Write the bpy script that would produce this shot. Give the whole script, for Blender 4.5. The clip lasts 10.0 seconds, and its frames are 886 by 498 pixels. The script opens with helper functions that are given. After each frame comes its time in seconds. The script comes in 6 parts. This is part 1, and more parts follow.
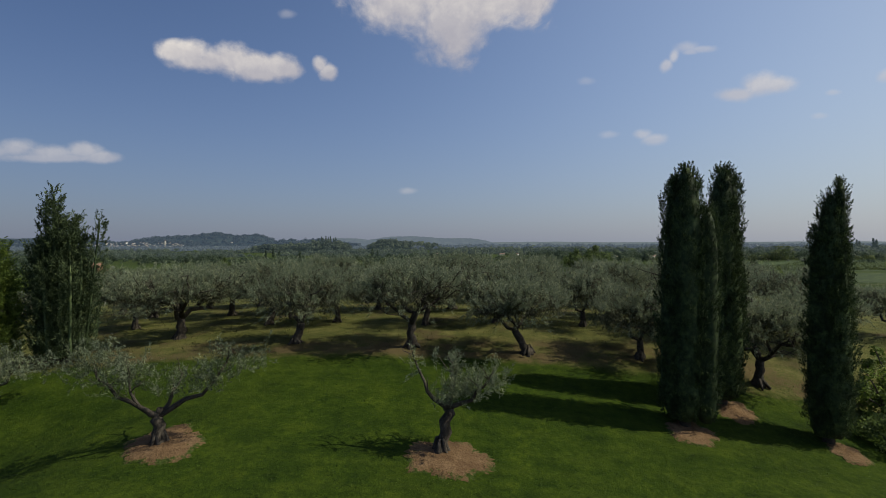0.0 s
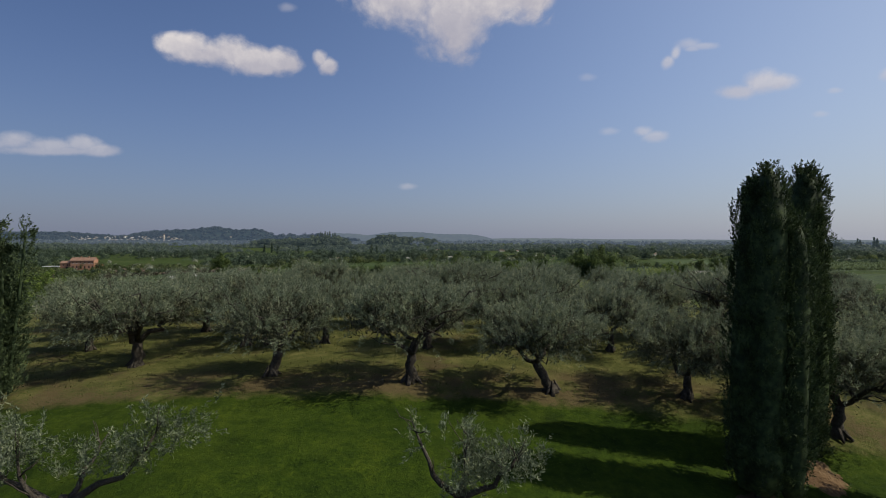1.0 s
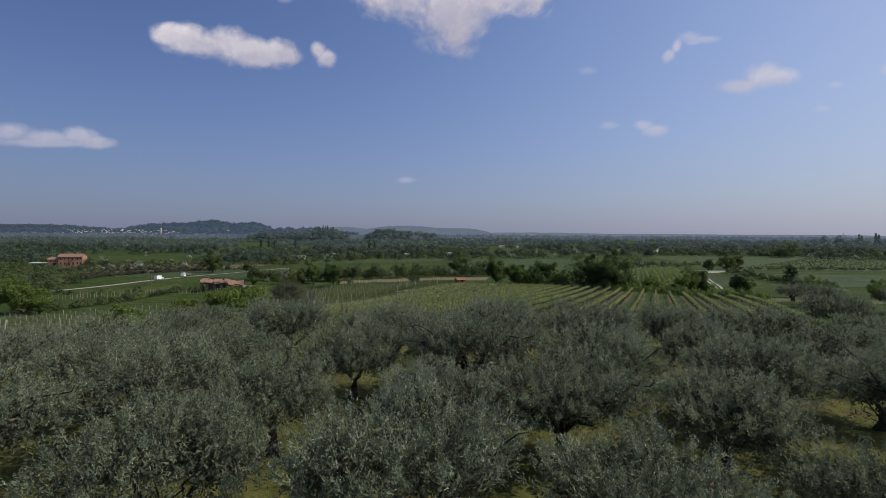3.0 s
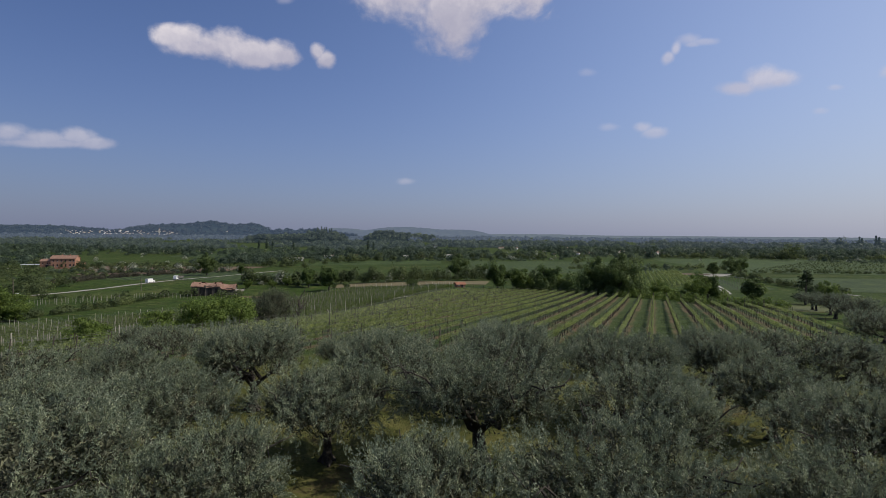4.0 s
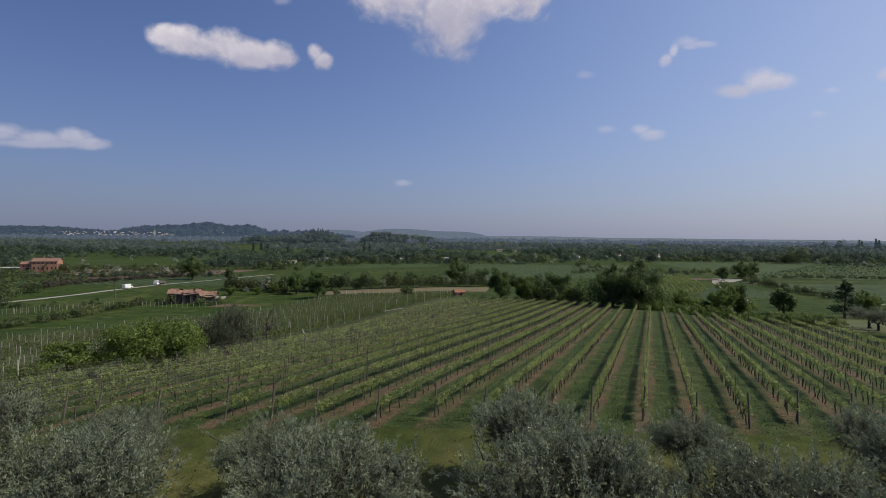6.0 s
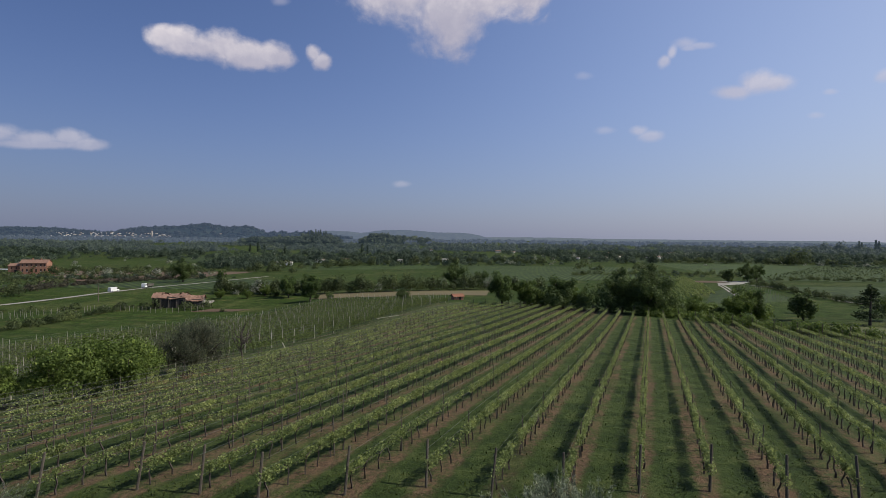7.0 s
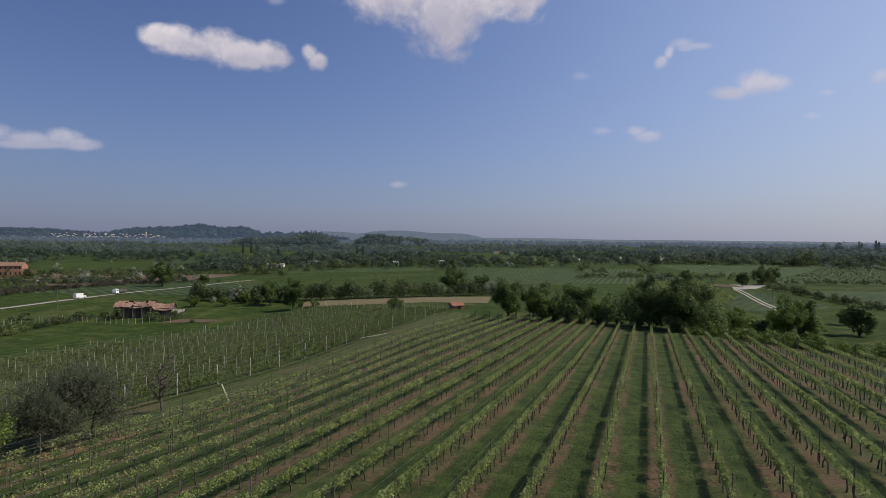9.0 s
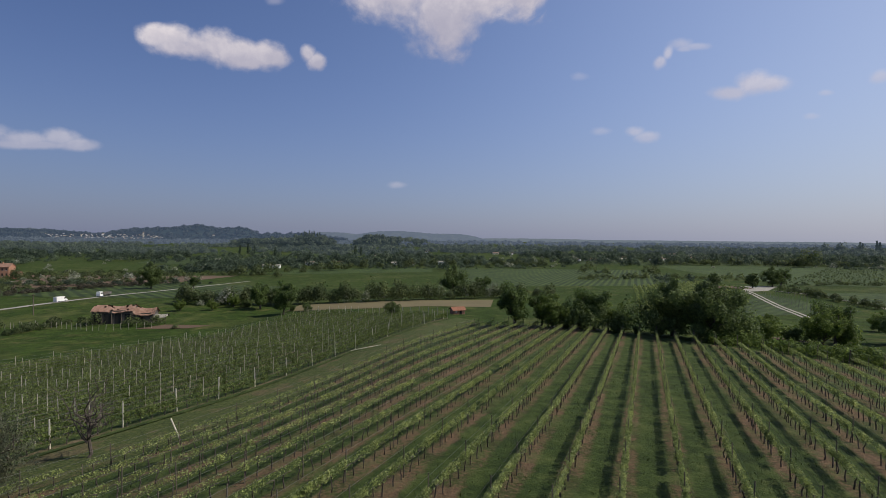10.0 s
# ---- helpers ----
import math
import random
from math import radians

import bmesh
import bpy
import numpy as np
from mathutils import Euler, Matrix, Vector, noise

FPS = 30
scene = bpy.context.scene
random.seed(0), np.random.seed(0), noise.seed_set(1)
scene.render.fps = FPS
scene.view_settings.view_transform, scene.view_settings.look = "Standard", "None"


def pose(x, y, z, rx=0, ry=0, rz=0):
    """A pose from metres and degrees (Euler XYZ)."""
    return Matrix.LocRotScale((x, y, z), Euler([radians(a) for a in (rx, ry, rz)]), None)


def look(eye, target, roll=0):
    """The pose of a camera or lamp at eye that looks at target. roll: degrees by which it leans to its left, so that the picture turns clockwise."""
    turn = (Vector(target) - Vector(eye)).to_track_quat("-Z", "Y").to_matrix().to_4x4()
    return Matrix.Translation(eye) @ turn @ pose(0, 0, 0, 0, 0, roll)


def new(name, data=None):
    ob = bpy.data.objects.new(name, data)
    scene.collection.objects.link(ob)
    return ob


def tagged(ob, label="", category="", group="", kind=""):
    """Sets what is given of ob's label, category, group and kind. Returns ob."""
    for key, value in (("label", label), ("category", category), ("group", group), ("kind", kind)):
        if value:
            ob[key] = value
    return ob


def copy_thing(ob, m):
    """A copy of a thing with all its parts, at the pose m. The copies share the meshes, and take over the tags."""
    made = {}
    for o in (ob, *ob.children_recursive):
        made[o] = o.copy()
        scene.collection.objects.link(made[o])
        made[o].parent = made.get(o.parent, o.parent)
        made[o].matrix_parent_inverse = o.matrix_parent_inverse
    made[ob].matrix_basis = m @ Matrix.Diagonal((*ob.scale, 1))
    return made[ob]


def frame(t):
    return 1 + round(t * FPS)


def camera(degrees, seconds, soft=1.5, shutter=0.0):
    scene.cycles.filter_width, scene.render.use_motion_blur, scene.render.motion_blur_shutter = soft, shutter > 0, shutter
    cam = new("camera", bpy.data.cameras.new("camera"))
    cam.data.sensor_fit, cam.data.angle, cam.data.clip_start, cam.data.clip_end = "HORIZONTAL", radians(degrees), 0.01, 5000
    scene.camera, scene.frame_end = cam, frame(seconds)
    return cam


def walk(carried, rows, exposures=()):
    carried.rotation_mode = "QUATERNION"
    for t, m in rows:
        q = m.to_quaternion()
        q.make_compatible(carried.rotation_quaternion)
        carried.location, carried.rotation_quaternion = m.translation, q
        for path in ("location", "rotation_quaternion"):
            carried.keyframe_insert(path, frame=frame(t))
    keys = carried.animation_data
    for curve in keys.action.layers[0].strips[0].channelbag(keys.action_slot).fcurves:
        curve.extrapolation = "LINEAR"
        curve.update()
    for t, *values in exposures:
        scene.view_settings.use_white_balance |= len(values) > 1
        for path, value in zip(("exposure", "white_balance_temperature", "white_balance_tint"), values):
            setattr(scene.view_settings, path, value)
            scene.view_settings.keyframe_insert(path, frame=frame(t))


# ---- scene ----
cam = camera(85.0, 10.0, soft=0.7)
PATH = [
    (0, pose(0.000, 0.000, 7.100, 89.261, 0.122, 0.008)),
    (0.5, pose(-0.141, 2.110, 7.412, 88.987, -0.055, -0.038)),
    (1, pose(-0.326, 4.486, 7.874, 88.762, -0.275, -0.055)),
    (1.5, pose(-0.533, 6.948, 8.414, 88.494, -0.442, -0.098)),
    (2, pose(-0.715, 9.555, 9.072, 88.240, -0.499, -0.159)),
    (2.5, pose(-0.859, 12.097, 9.673, 88.043, -0.457, -0.193)),
    (2.7, pose(-0.902, 13.127, 9.876, 88.003, -0.441, -0.200)),
    (3.8, pose(-0.897, 18.954, 10.482, 88.154, -0.563, -0.306)),
    (4, pose(-0.900, 20.096, 10.578, 88.183, -0.571, -0.316)),
    (4.5, pose(-0.918, 23.037, 10.744, 88.208, -0.578, -0.359)),
    (5, pose(-0.976, 26.088, 10.846, 88.251, -0.607, -0.428)),
    (5.5, pose(-0.949, 29.201, 10.988, 88.315, -0.650, -0.510)),
    (5.7, pose(-0.921, 30.474, 11.031, 88.345, -0.667, -0.557)),
    (6.8, pose(-0.641, 37.854, 11.137, 88.531, -0.735, -0.751)),
    (7, pose(-0.602, 39.244, 11.161, 88.536, -0.715, -0.788)),
    (7.5, pose(-0.522, 42.795, 11.245, 88.519, -0.656, -0.877)),
    (8, pose(-0.479, 46.562, 11.321, 88.541, -0.642, -1.003)),
    (8.5, pose(-0.479, 50.363, 11.350, 88.574, -0.652, -1.078)),
    (9, pose(-0.473, 54.364, 11.383, 88.619, -0.686, -1.158)),
    (9.5, pose(-0.545, 58.366, 11.313, 88.628, -0.685, -1.220)),
    (10, pose(-0.614, 62.500, 11.238, 88.682, -0.664, -1.299)),
]
walk(cam, PATH, [(0.0, 0.0, 7050, 2), (1.0, 0.0, 6850, 5), (2.0, 0.0, 6560, 9), (2.6, 0.0, 6480, 10), (6.0, 0.0, 6480, 10), (10.0, 0.0, 6600, 10)])

# ---- light ----
SUN_EL, SUN_AZ = 45.0, 93.0          # degrees; azimuth clockwise from +y
world = bpy.data.worlds.new("sky_world")
scene.world = world
world.use_nodes = True
wn, wl = world.node_tree.nodes, world.node_tree.links
sky = wn.new("ShaderNodeTexSky")
sky.sky_type = "NISHITA"
sky.sun_disc = False
sky.sun_elevation = radians(SUN_EL)
sky.sun_rotation = radians(SUN_AZ)
sky.air_density, sky.dust_density, sky.ozone_density = 1.0, 0.6, 5.0
SKY = 0.1
wn["Background"].inputs["Strength"].default_value = SKY


def sky_mix(kind, fac, a, b):
    n = wn.new("ShaderNodeMix")
    n.data_type, n.blend_type = "RGBA", kind
    for sock, v in ((n.inputs[0], fac), (n.inputs[6], a), (n.inputs[7], b)):
        if isinstance(v, (int, float)):
            sock.default_value = v
        elif isinstance(v, tuple):
            sock.default_value = (*v, 1.0)
        else:
            wl.new(v, sock)
    return n.outputs[2]


def sky_math(op, a, b=0.0):
    n = wn.new("ShaderNodeMath")
    n.operation, n.use_clamp = op, op in ("POWER",)
    for k, v in enumerate((a, b)):
        if isinstance(v, (int, float)):
            n.inputs[k].default_value = v
        else:
            wl.new(v, n.inputs[k])
    return n.outputs[0]


# spring haze: brighter and paler towards the sun, lavender along the horizon
way = wn.new("ShaderNodeTexCoord")
axes = wn.new("ShaderNodeSeparateXYZ")
wl.new(way.outputs["Generated"], axes.inputs[0])
towards = sky_math("ADD", sky_math("MULTIPLY", axes.outputs[0], 0.985), sky_math("MULTIPLY", axes.outputs[1], -0.16))
lift = sky_math("ADD", sky_math("MULTIPLY", towards, 0.42), 1.03)
air = sky_mix("MULTIPLY", 1.0, sky.outputs["Color"], (0.94, 0.935, 1.10))
grey = wn.new("ShaderNodeCombineXYZ")
for k in range(3):
    wl.new(lift, grey.inputs[k])
air = sky_mix("MULTIPLY", 1.0, air, grey.outputs[0])
side = sky_math("POWER", sky_math("MULTIPLY", sky_math("ADD", towards, 1.0), 0.5), 2.0)
air = sky_mix("MIX", sky_math("MULTIPLY", side, 0.55), air, (4.2, 5.0, 7.4))
air = sky_mix("MULTIPLY", 1.0, air, sky_mix("MIX", sky_math("MULTIPLY", side, 1.65), (0.93, 0.99, 1.08), (1.20, 1.09, 0.93)))
low = sky_math("POWER", sky_math("SUBTRACT", 1.0, sky_math("ABSOLUTE", axes.outputs[2])), 5.0)
haze = sky_mix("MIX", sky_math("MULTIPLY", side, 1.65), (1.75, 2.0, 3.1), (3.2, 3.45, 4.55))
air = sky_mix("MIX", sky_math("MULTIPLY", low, 0.87), air, haze)
wl.new(air, wn["Background"].inputs["Color"])
sun_data = bpy.data.lights.new("sun", "SUN")
sun_data.energy, sun_data.angle, sun_data.color = 4.7, radians(0.5), (1.0, 0.94, 0.83)
sun = new("sun", sun_data)
sun_dir = Vector((math.sin(radians(SUN_AZ)) * math.cos(radians(SUN_EL)), math.cos(radians(SUN_AZ)) * math.cos(radians(SUN_EL)), math.sin(radians(SUN_EL))))
sun.matrix_world = look(sun_dir * 120, (0, 0, 0))
scene.view_settings.exposure = 0.0


# ---- materials ----
def material(name, rough=0.9):
    m = bpy.data.materials.new(name)
    m.use_nodes = True
    b = m.node_tree.nodes["Principled BSDF"]
    b.inputs["Roughness"].default_value = rough
    b.inputs["Specular IOR Level"].default_value = 0.25
    return m, m.node_tree.nodes, m.node_tree.links, b


def noise_tex(nodes, links, scale, detail=4.0, rough=0.6, vec=None):
    n = nodes.new("ShaderNodeTexNoise")
    n.inputs["Scale"].default_value = scale
    n.inputs["Detail"].default_value = detail
    n.inputs["Roughness"].default_value = rough
    if vec is None:
        c = nodes.new("ShaderNodeTexCoord")
        vec = c.outputs["Object"]
    links.new(vec, n.inputs["Vector"])
    return n.outputs["Fac"]


def ramp(nodes, links, fac, stops):
    r = nodes.new("ShaderNodeValToRGB")
    while len(r.color_ramp.elements) < len(stops):
        r.color_ramp.elements.new(0.5)
    for e, (p, c) in zip(r.color_ramp.elements, stops):
        e.position, e.color = p, (*c, 1.0) if len(c) == 3 else c
    links.new(fac, r.inputs["Fac"])
    return r.outputs["Color"]


def mix(nodes, links, fac, a, b, kind="MIX"):
    n = nodes.new("ShaderNodeMix")
    n.data_type, n.blend_type = "RGBA", kind
    for sock, v in ((n.inputs[0], fac), (n.inputs[6], a), (n.inputs[7], b)):
        if isinstance(v, (int, float)):
            sock.default_value = v
        elif isinstance(v, tuple):
            sock.default_value = (*v, 1.0)
        else:
            links.new(v, sock)
    return n.outputs[2]


def maths(nodes, links, op, a, b=None, c=None):
    n = nodes.new("ShaderNodeMath")
    n.operation = op
    for k, v in enumerate((a, b, c)):
        if v is None:
            continue
        if isinstance(v, (int, float)):
            n.inputs[k].default_value = v
        else:
            links.new(v, n.inputs[k])
    return n.outputs[0]


def step(nodes, links, v, lo, hi):
    n = nodes.new("ShaderNodeMapRange")
    n.interpolation_type = "SMOOTHSTEP"
    links.new(v, n.inputs["Value"])
    n.inputs["From Min"].default_value, n.inputs["From Max"].default_value = lo, hi
    return n.outputs["Result"]


def bump(nodes, links, b, height, strength, distance=0.05):
    n = nodes.new("ShaderNodeBump")
    n.inputs["Strength"].default_value, n.inputs["Distance"].default_value = strength, distance
    links.new(height, n.inputs["Height"])
    links.new(n.outputs["Normal"], b.inputs["Normal"])


def plain(name, colours, scale=3.0, rough=0.85, bumpy=0.3, fine=40.0, metal=0.0):
    """A surface with a coarse and a fine variation between a few colours."""
    m, n, l, b = material(name, rough)
    big = noise_tex(n, l, scale)
    small = noise_tex(n, l, fine, 3.0)
    f = maths(n, l, "ADD", maths(n, l, "MULTIPLY", big, 0.6), maths(n, l, "MULTIPLY", small, 0.4))
    k = len(colours)
    colours = [tuple(0.92 * v for v in col) for col in colours]
    c = ramp(n, l, f, [(0.3 + 0.4 * i / max(1, k - 1), col) for i, col in enumerate(colours)])
    info = n.new("ShaderNodeObjectInfo")
    c = mix(n, l, maths(n, l, "MULTIPLY", info.outputs["Random"], 0.3), c, tuple(0.6 * v for v in colours[0]))
    l.new(c, b.inputs["Base Color"])
    b.inputs["Metallic"].default_value = metal
    bump(n, l, b, small, bumpy)
    return m


def leafy(name, dark, light, see_through=0.3, rough=0.6, gloss=0.2, haze=None, pale=None, coarse=0.9):
    """Leaves: each leaf takes its own shade; light comes through them. haze: a bluish glow painted in for distance."""
    m, n, l, b = material(name, rough)
    b.inputs["Specular IOR Level"].default_value = gloss
    g = n.new("ShaderNodeNewGeometry")
    info = n.new("ShaderNodeObjectInfo")
    stops = [(0.0, dark), (0.75, light)] + ([(0.97, light), (1.0, pale)] if pale else [(1.0, light)])
    c = ramp(n, l, g.outputs["Random Per Island"], stops)
    big = noise_tex(n, l, coarse, 2.0)
    c = mix(n, l, step(n, l, big, 0.35, 0.65), c, tuple(0.8 * x + 0.2 * y for x, y in zip(dark, light)), "MIX")
    c = mix(n, l, maths(n, l, "MULTIPLY", info.outputs["Random"], 0.35), c, tuple(0.7 * v for v in dark))
    c = mix(n, l, 1.0, c, ramp(n, l, noise_tex(n, l, coarse * 3.0, 2.0), [(0.34, (0.54, 0.58, 0.54)), (0.5, (0.84, 0.84, 0.84)), (0.66, (1.3, 1.24, 1.08))]), "MULTIPLY")
    l.new(c, b.inputs["Base Color"])
    t = n.new("ShaderNodeBsdfTranslucent")
    l.new(c, t.inputs["Color"])
    ms = n.new("ShaderNodeMixShader")
    ms.inputs[0].default_value = see_through
    l.new(b.outputs[0], ms.inputs[1])
    l.new(t.outputs[0], ms.inputs[2])
    l.new(ms.outputs[0], n["Material Output"].inputs["Surface"])
    # distance haze is put in as emission of the foliage itself
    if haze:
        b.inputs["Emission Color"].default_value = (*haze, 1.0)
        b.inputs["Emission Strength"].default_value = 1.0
    return m


MAT_OLIVE = leafy("olive_leaf", (0.125, 0.155, 0.095), (0.33, 0.372, 0.255), 0.36, 0.5, 0.3, pale=(0.55, 0.58, 0.48))
# inner copy of the olive leaf: brown-grey twigs, plus crown shade painted darker
MAT_OLIVE_SHADE = leafy("olive_inner_leaf_shade", (0.075, 0.08, 0.052), (0.165, 0.172, 0.118), 0.25, 0.7, 0.1)
MAT_YOUNG = leafy("young_olive_leaf", (0.095, 0.12, 0.068), (0.25, 0.285, 0.185), 0.34, 0.5, 0.3, pale=(0.44, 0.46, 0.37))
MAT_BUSH = leafy("bush_leaf", (0.06, 0.077, 0.045), (0.2, 0.222, 0.145), 0.3)
MAT_CYPRESS = leafy("cypress_leaf", (0.022, 0.037, 0.016), (0.095, 0.135, 0.055), 0.2, 0.7, coarse=1.6)
MAT_JUNIPER = leafy("juniper_leaf", (0.03, 0.05, 0.022), (0.16, 0.21, 0.10), 0.25, 0.7)
MAT_BROAD = leafy("broad_leaf", (0.05, 0.085, 0.022), (0.16, 0.225, 0.065), 0.42)
MAT_BRIGHT = leafy("spring_leaf", (0.08, 0.125, 0.025), (0.22, 0.29, 0.07), 0.45)
MAT_DARKTREE = leafy("dark_leaf", (0.07, 0.105, 0.035), (0.18, 0.24, 0.082), 0.48)
MAT_VINE = leafy("vine_leaf", (0.185, 0.24, 0.075), (0.46, 0.51, 0.21), 0.5)
MAT_VINE_B = leafy("vine_leaf_deep", (0.08, 0.115, 0.03), (0.235, 0.29, 0.10), 0.45)
MAT_BLOSSOM = leafy("blossom", (0.10, 0.13, 0.06), (0.55, 0.55, 0.48), 0.3)
MAT_BARK = plain("olive_bark", [(0.022, 0.018, 0.014), (0.06, 0.05, 0.04), (0.12, 0.105, 0.085)], 6.0, 0.95, 0.9, 30.0)
MAT_TWIG = plain("twig_bark", [(0.05, 0.04, 0.035), (0.12, 0.10, 0.085)], 5.0, 0.95)


def soil_material():
    """Dug earth with clods, and grass creeping in at its rim."""
    m, n, l, b = material("bare_soil", 1.0)
    big, fine = noise_tex(n, l, 1.6, 5, 0.65), noise_tex(n, l, 13.0, 4, 0.7)
    f = maths(n, l, "ADD", maths(n, l, "MULTIPLY", big, 0.55), maths(n, l, "MULTIPLY", fine, 0.45))
    c = ramp(n, l, f, [(0.33, (0.06, 0.034, 0.016)), (0.5, (0.115, 0.068, 0.033)), (0.66, (0.185, 0.12, 0.065))])
    a = n.new("ShaderNodeAttribute")
    a.attribute_name = "rim"
    g = maths(n, l, "ADD", a.outputs["Fac"], maths(n, l, "MULTIPLY", maths(n, l, "SUBTRACT", noise_tex(n, l, 3.2, 5, 0.7), 0.5), 1.3))
    c = mix(n, l, step(n, l, g, 0.78, 1.0), c, (0.03, 0.047, 0.005))
    l.new(c, b.inputs["Base Color"])
    bump(n, l, b, f, 1.0, 0.12)
    return m


MAT_SOIL = soil_material()
MAT_POST = plain("weathered_post", [(0.07, 0.058, 0.045), (0.16, 0.14, 0.11)], 3.0, 0.9)
MAT_STAKE = plain("grey_stake", [(0.32, 0.29, 0.23), (0.5, 0.46, 0.38)], 3.0, 0.9)
MAT_CONCRETE = plain("concrete_post", [(0.46, 0.43, 0.34), (0.64, 0.6, 0.5)], 3.0, 0.9)
MAT_WIRE = plain("wire", [(0.18, 0.18, 0.17), (0.3, 0.3, 0.29)], 3.0, 0.5, 0.0, metal=0.7)
MAT_GRAVEL = plain("gravel_track", [(0.24, 0.22, 0.185), (0.38, 0.36, 0.31)], 0.6, 1.0, 0.5, 8.0)
MAT_STONE = plain("rubble_stone", [(0.05, 0.045, 0.04), (0.13, 0.115, 0.10)], 1.5, 0.95, 0.6, 8.0)
MAT_TILE = plain("clay_tile", [(0.17, 0.085, 0.055), (0.27, 0.16, 0.115), (0.36, 0.26, 0.20)], 0.8, 0.9, 0.4, 6.0)
MAT_ORANGE = plain("orange_tile", [(0.20, 0.085, 0.05), (0.30, 0.14, 0.085)], 1.5, 0.85, 0.3, 9.0)
MAT_RENDER = plain("ochre_render", [(0.30, 0.15, 0.095), (0.39, 0.215, 0.145)], 0.4, 0.9, 0.1)
MAT_WHITE = plain("white_paint", [(0.70, 0.69, 0.66), (0.8, 0.79, 0.77)], 0.5, 0.6, 0.05)
MAT_DARK = plain("dark_opening", [(0.012, 0.012, 0.012), (0.03, 0.028, 0.025)], 1.0, 0.6, 0.0)
MAT_RUBBER = plain("black_rubber", [(0.015, 0.015, 0.015), (0.03, 0.03, 0.03)], 5.0, 0.8, 0.1)
MAT_STEEL = plain("grey_steel", [(0.22, 0.23, 0.24), (0.38, 0.39, 0.4)], 1.0, 0.5, 0.05, metal=0.5)
MAT_MOWN = plain("mown_grass", [(0.045, 0.06, 0.016), (0.085, 0.095, 0.03), (0.12, 0.115, 0.045)], 0.3, 1.0, 0.6, 3.0)
MAT_BARE_FIELD = plain("ploughed_field", [(0.096, 0.06, 0.039), (0.144, 0.102, 0.066)], 0.05, 1.0, 0.4, 1.5)
MAT_PALE_FIELD = plain("dry_grass_field", [(0.12, 0.10, 0.05), (0.18, 0.15, 0.08)], 0.08, 1.0, 0.4, 1.2)

ROW_AZ, ROW_AZ_B = 24.1, 23.0
RD = (math.sin(radians(ROW_AZ)), math.cos(radians(ROW_AZ)))      # along the vine rows
RP = (RD[1], -RD[0])                                             # across them
RD_B = (math.sin(radians(ROW_AZ_B)), math.cos(radians(ROW_AZ_B)))


def across_rows(n, l, RP=RP):
    c = n.new("ShaderNodeTexCoord")
    s = n.new("ShaderNodeSeparateXYZ")
    l.new(c.outputs["Object"], s.inputs[0])
    return maths(n, l, "ADD", maths(n, l, "MULTIPLY", s.outputs[0], RP[0]), maths(n, l, "MULTIPLY", s.outputs[1], RP[1])), s


def striped(name, colours, pitch, angle):
    """A distant crop or vineyard: fine rows of two greens."""
    m, n, l, b = material(name, 1.0)
    c = n.new("ShaderNodeTexCoord")
    s = n.new("ShaderNodeSeparateXYZ")
    l.new(c.outputs["Object"], s.inputs[0])
    p = maths(n, l, "ADD", maths(n, l, "MULTIPLY", s.outputs[0], math.cos(radians(angle))), maths(n, l, "MULTIPLY", s.outputs[1], -math.sin(radians(angle))))
    mid = noise_tex(n, l, 0.6, 4)
    u = maths(n, l, "ADD", maths(n, l, "DIVIDE", p, pitch), maths(n, l, "MULTIPLY", mid, 0.25))
    w = maths(n, l, "ABSOLUTE", maths(n, l, "SUBTRACT", maths(n, l, "FRACT", u), 0.5))
    col = mix(n, l, step(n, l, maths(n, l, "ADD", w, maths(n, l, "MULTIPLY", maths(n, l, "SUBTRACT", mid, 0.5), 0.3)), 0.16, 0.34), colours[0], colours[1])
    col = mix(n, l, maths(n, l, "MULTIPLY", step(n, l, noise_tex(n, l, 0.03, 4), 0.4, 0.65), 0.5), col, colours[2])
    col = mix(n, l, 1.0, col, ramp(n, l, noise_tex(n, l, 0.16, 7, 0.72), [(0.36, (0.5, 0.58, 0.5)), (0.5, (0.86, 0.92, 0.86)), (0.64, (1.4, 1.3, 1.2))]), "MULTIPLY")
    l.new(col, b.inputs["Base Color"])
    bump(n, l, b, w, 0.5, 0.4)
    return m


MAT_ROWS_A = striped("far_vineyard", ((0.0172, 0.0312, 0.00601), (0.053, 0.078, 0.0164), (0.0298, 0.0468, 0.00983)), 3.2, 23)
MAT_ROWS_B = striped("far_crop_rows", ((0.0186, 0.0328, 0.00655), (0.053, 0.0819, 0.0164), (0.0332, 0.0546, 0.0109)), 3.6, 75)
MAT_ROWS_C = striped("far_green_rows", ((0.0172, 0.0296, 0.00655), (0.0451, 0.0686, 0.0147), (0.0298, 0.0468, 0.0109)), 4.0, -40)


